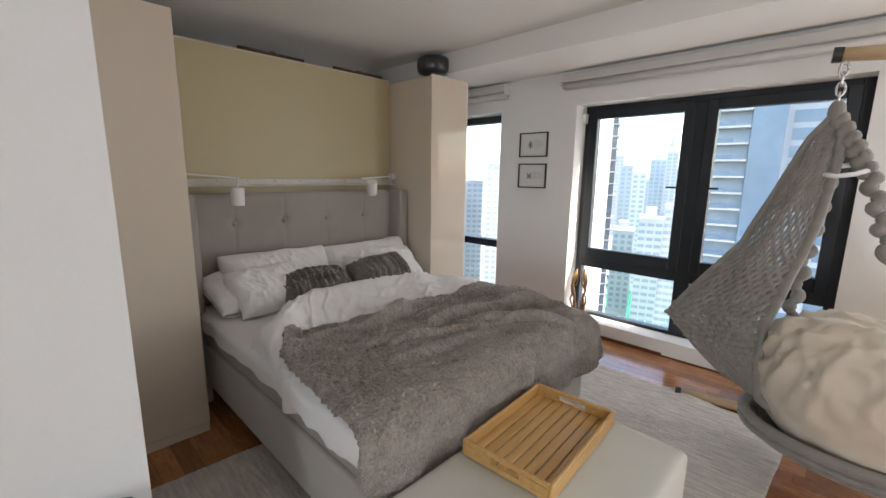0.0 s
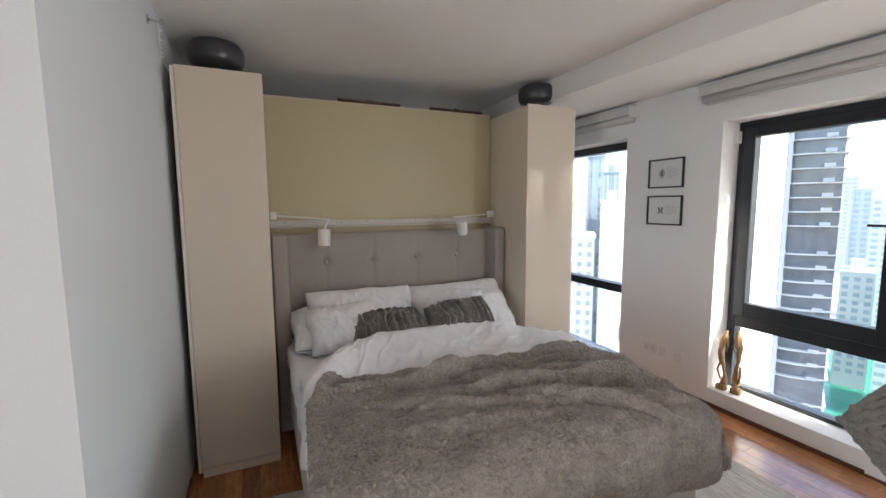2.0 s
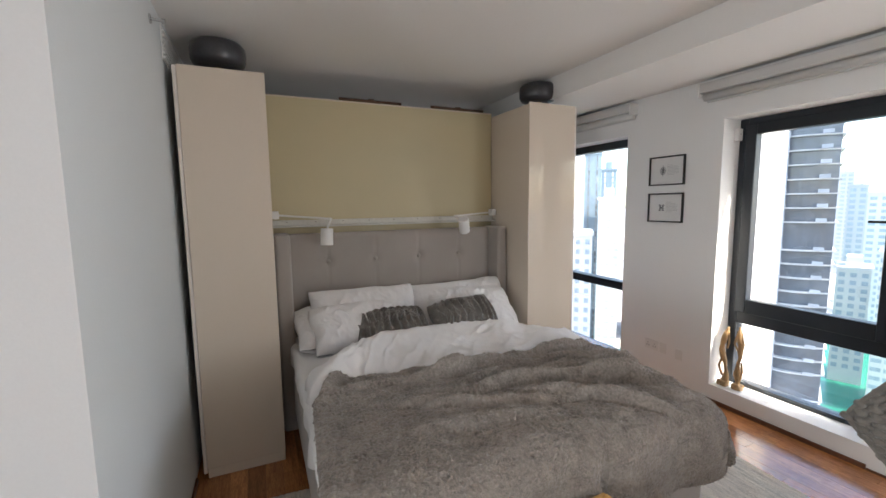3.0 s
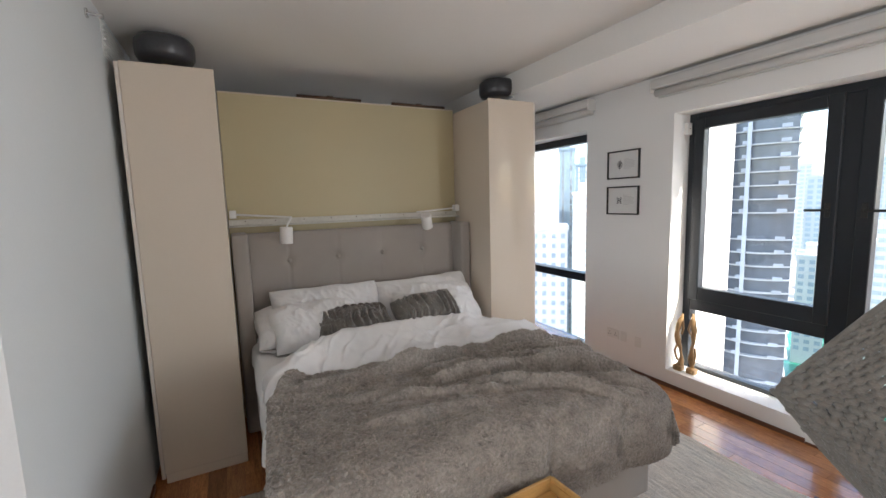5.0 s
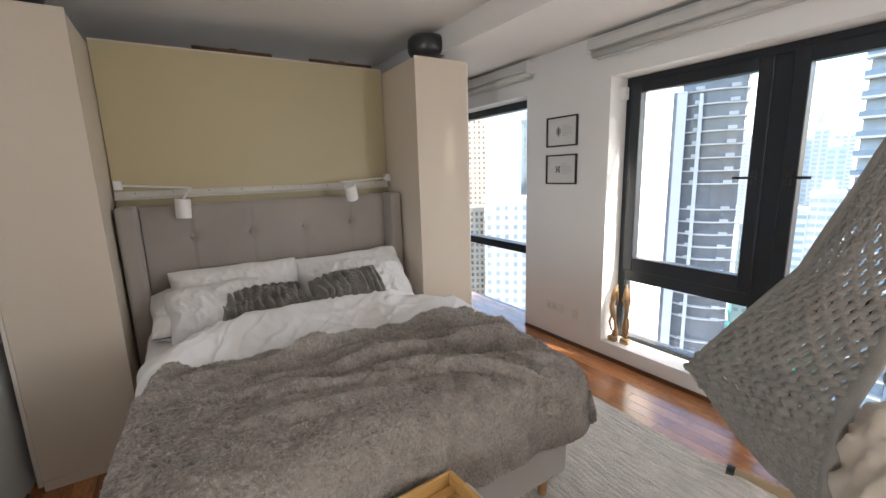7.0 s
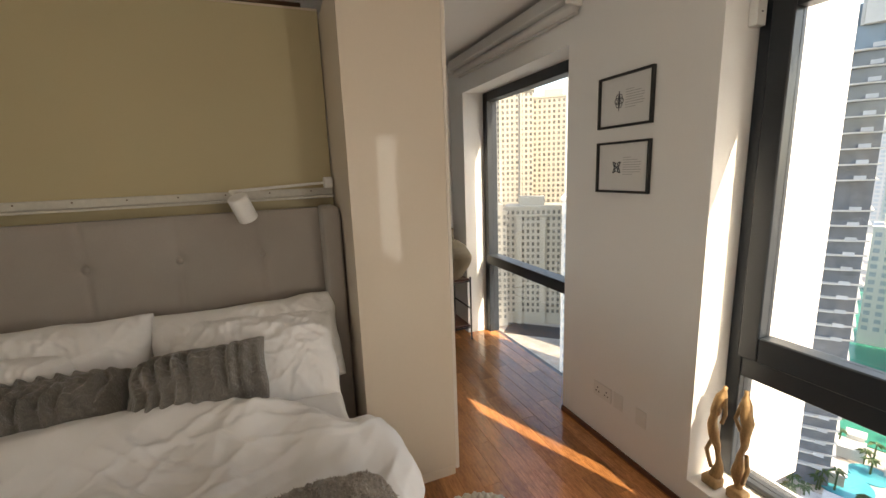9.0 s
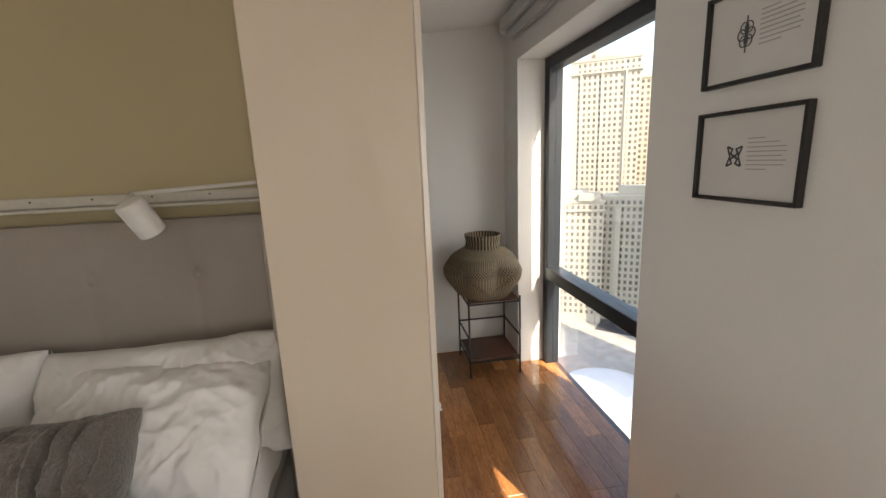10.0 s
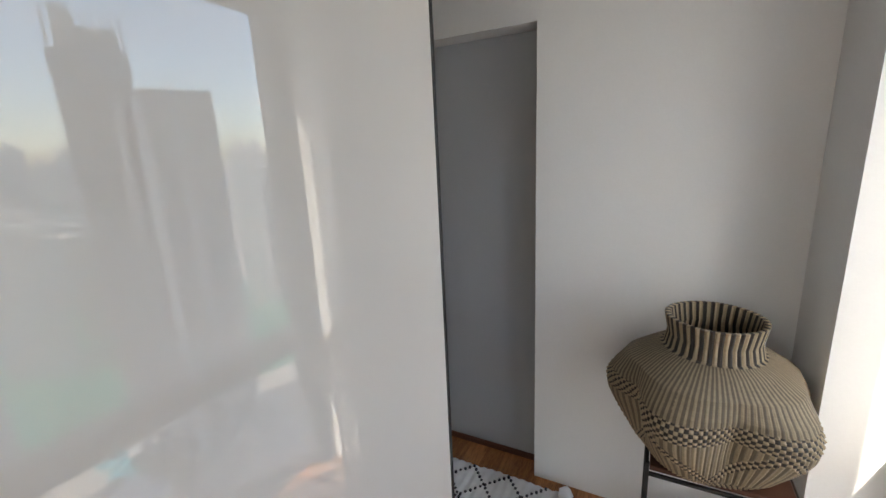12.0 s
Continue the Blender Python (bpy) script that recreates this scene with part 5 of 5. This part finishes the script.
put("turret", box(0, w * 0.42, -1.2, 8, top + 1.2, top + 4.4), m, BEIGE, t)
t, m, w, top = block(-59.4, -52.0, 202, -5.4, "lower sand-coloured block with bay windows", BEIGE, TANGLASS, bay=2.2, floor_h=3.05, win=(0.5, 0.56), deep=16)
for x in (-w * 0.3, w * 0.12):
    put("bay", box(x, x + 2.6, -1.4, 0.2, GROUND, top - 4), m, BEIGE, t)
put("cornice", box(-w / 2 - 0.8, w / 2 + 0.8, -0.8, 15, top - 3.6, top - 3.0), m, BEIGE, t)
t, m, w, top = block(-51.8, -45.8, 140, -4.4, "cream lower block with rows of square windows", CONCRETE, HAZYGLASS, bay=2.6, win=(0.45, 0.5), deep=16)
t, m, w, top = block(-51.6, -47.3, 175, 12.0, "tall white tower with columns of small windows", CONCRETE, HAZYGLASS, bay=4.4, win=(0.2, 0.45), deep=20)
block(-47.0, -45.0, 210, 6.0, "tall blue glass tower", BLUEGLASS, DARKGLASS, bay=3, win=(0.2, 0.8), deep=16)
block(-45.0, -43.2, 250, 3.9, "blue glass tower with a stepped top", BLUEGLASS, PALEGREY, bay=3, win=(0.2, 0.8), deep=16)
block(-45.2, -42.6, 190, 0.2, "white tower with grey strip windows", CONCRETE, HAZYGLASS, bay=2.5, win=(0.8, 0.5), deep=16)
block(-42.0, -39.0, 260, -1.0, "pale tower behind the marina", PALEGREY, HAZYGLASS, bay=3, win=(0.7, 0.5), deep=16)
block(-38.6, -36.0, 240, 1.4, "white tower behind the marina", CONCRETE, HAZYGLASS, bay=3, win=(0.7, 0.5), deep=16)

# marina water with quays, roads, pool terrace and a round pavilion roof
def patch(name, label, category, az, dist, w, d, z, material):
    bm = box(-w / 2, w / 2, -d / 2, d / 2, GROUND - 0.5, GROUND + z)
    bmesh.ops.transform(bm, matrix=seat(az, dist), verts=bm.verts)
    return tagged(part(name, bm, material), label, category, kind="structure")


patch("water", "green marina water far below", "water", -17.5, 245, 190, 190, 0.25, WATER)
patch("road", "grey road along the quay far below", "road", -46, 190, 90, 14, 0.12, ASPHALT)
patch("road", "grey service road below the window", "road", -25, 98, 60, 9, 0.14, ASPHALT)
for az, dist, r in ((-21.2, 128, 5.5), (-19.4, 136, 4.0)):
    bm = lathe((0, 0, GROUND), [(r, 0.05), (r, 0.4), (0.1, 0.41)], 28)
    bmesh.ops.transform(bm, matrix=seat(az, dist), verts=bm.verts)
    tagged(part("swimming_pool", bm, POOL), "bright blue swimming pool on a terrace far below", "pool")
bm = lathe((0, 0, 0), [(13.0, GROUND), (13.0, GROUND + 8), (13.8, GROUND + 8.2), (13.2, GROUND + 9), (8, GROUND + 11), (0.5, GROUND + 12)], 40)
pv = place("pavilion", "low round pavilion with a white domed roof", "building", (0, 0, GROUND))
pv.matrix_world = Matrix.Translation(seat(-57.5, 122).translation + Vector((0, 0, GROUND)))
AT[pv] = Vector()
pv.matrix_world = Matrix()
bmesh.ops.transform(bm, matrix=seat(-57.5, 122), verts=bm.verts)
part("roof", bm, PALEGREY, pv)
for i in range(12):
    bm = box(-16 + i * 2.9, -15.5 + i * 2.9, -10, 12, GROUND + 6.0, GROUND + 6.4)
    bmesh.ops.transform(bm, matrix=seat(-55.5, 92), verts=bm.verts)
    part("pergola_beam", bm, PALEGREY, pv)
for i in range(4):
    bm = box(-17, 17, -10 + i * 7, -9.4 + i * 7, GROUND + 5.5, GROUND + 6.0)
    bmesh.ops.transform(bm, matrix=seat(-55.5, 92), verts=bm.verts)
    part("pergola_beam", bm, PALEGREY, pv)
# palms and shrubs along the quay, and small kiosks
rng = random.Random(3)
bm = bmesh.new()
for i in range(70):
    az, dist = rng.choice(((-22, 112), (-20, 150), (-46, 150), (-47, 120), (-57, 70)))
    p = seat(az + rng.uniform(-3.5, 3.5), dist + rng.uniform(-14, 14)).translation
    h = rng.uniform(3, 7)
    tube([(p.x, p.y, GROUND), (p.x + 0.2, p.y, GROUND + h)], [0.25, 0.15], 5, bm)
    for k in range(9):
        a = k * 0.7 + rng.random()
        r = rng.uniform(1.4, 2.4)
        c = Vector((p.x + r * math.cos(a), p.y + r * math.sin(a), GROUND + h - 0.5 * rng.random()))
        top_ = Vector((p.x, p.y, GROUND + h + 0.3))
        s = Vector((-math.sin(a), math.cos(a), 0)) * 0.45
        bm.faces.new([bm.verts.new(q) for q in (top_, (top_ + c) / 2 + s + Vector((0, 0, 0.4)), c, (top_ + c) / 2 - s + Vector((0, 0, 0.4)))])
tagged(part("palm_trees", bm, LEAF), "small palm trees along the quay far below", "palms", kind="stuff")
for i in range(26):
    az, dist = rng.choice(((-22.5, 118), (-19.5, 140), (-46, 140), (-60, 66), (-53, 70), (-44, 170)))
    m = seat(az + rng.uniform(-3, 3), dist + rng.uniform(-12, 12))
    k = place("kiosk", "small flat-roofed building far below", "building", m.translation + Vector((0, 0, GROUND)), "low buildings by the quay")
    w, d, h = rng.uniform(3, 8), rng.uniform(3, 7), rng.uniform(2.5, 5)
    put("wall", box(-w / 2, w / 2, -d / 2, d / 2, GROUND, GROUND + h), m, rng.choice((CONCRETE, BEIGE, PALEGREY)), k)
    put("roof", box(-w / 2 - 0.3, w / 2 + 0.3, -d / 2 - 0.3, d / 2 + 0.3, GROUND + h, GROUND + h + 0.3), m, rng.choice((CONCRETE, PALEGREY)), k)


# ---- parquet ----
def parquet():
    floor = bpy.data.objects["floor"]
    rng = random.Random(5)
    meshes = []
    W = 0.095
    def plank_mesh(l):
        bm = box(0, l - 0.0009, 0, W - 0.0009, -0.012, 0.0, 0.0006)
        me = bpy.data.meshes.new("plank")
        bm.to_mesh(me)
        bm.free()
        me.materials.append(FLOORWOOD)
        return me
    near = {l: plank_mesh(l) for l in (0.55, 0.75, 0.95)}
    rest = bmesh.new()
    count = 0
    y = SOUTH
    row = 0
    while y < WY + 0.2:
        x = WEST - 0.1 - rng.random() * 0.5
        while x < EAST:
            l = rng.choice((0.55, 0.75, 0.95))
            gone = x + l < WEST or (x + l < -1.3 and y < 0.05)
            if gone:
                pass
            elif y > 2.3 and WEST <= x < 0.2 and count < 290:
                ob = new("plank", near[l])
                ob.parent = floor
                ob.location = (x, y, 0)
                count += 1
            else:
                box(max(x, WEST - 0.1), min(x + l, EAST) - 0.0009, y, y + W - 0.0009, -0.012, 0.0, bm=rest)
            x += l
        y += W
        row += 1
    tagged(part("plank_field", rest, FLOORWOOD_REST, floor), kind="stuff")


FLOORWOOD_REST = mat("red_brown_parquet_field", (0.40, 0.165, 0.06), 0.24, var=0.5, big=5.5, fine=26, bump=0.06, depth=0.001, island=0.34, stretch=(1.2, 9, 1), coat=0.35)
parquet()
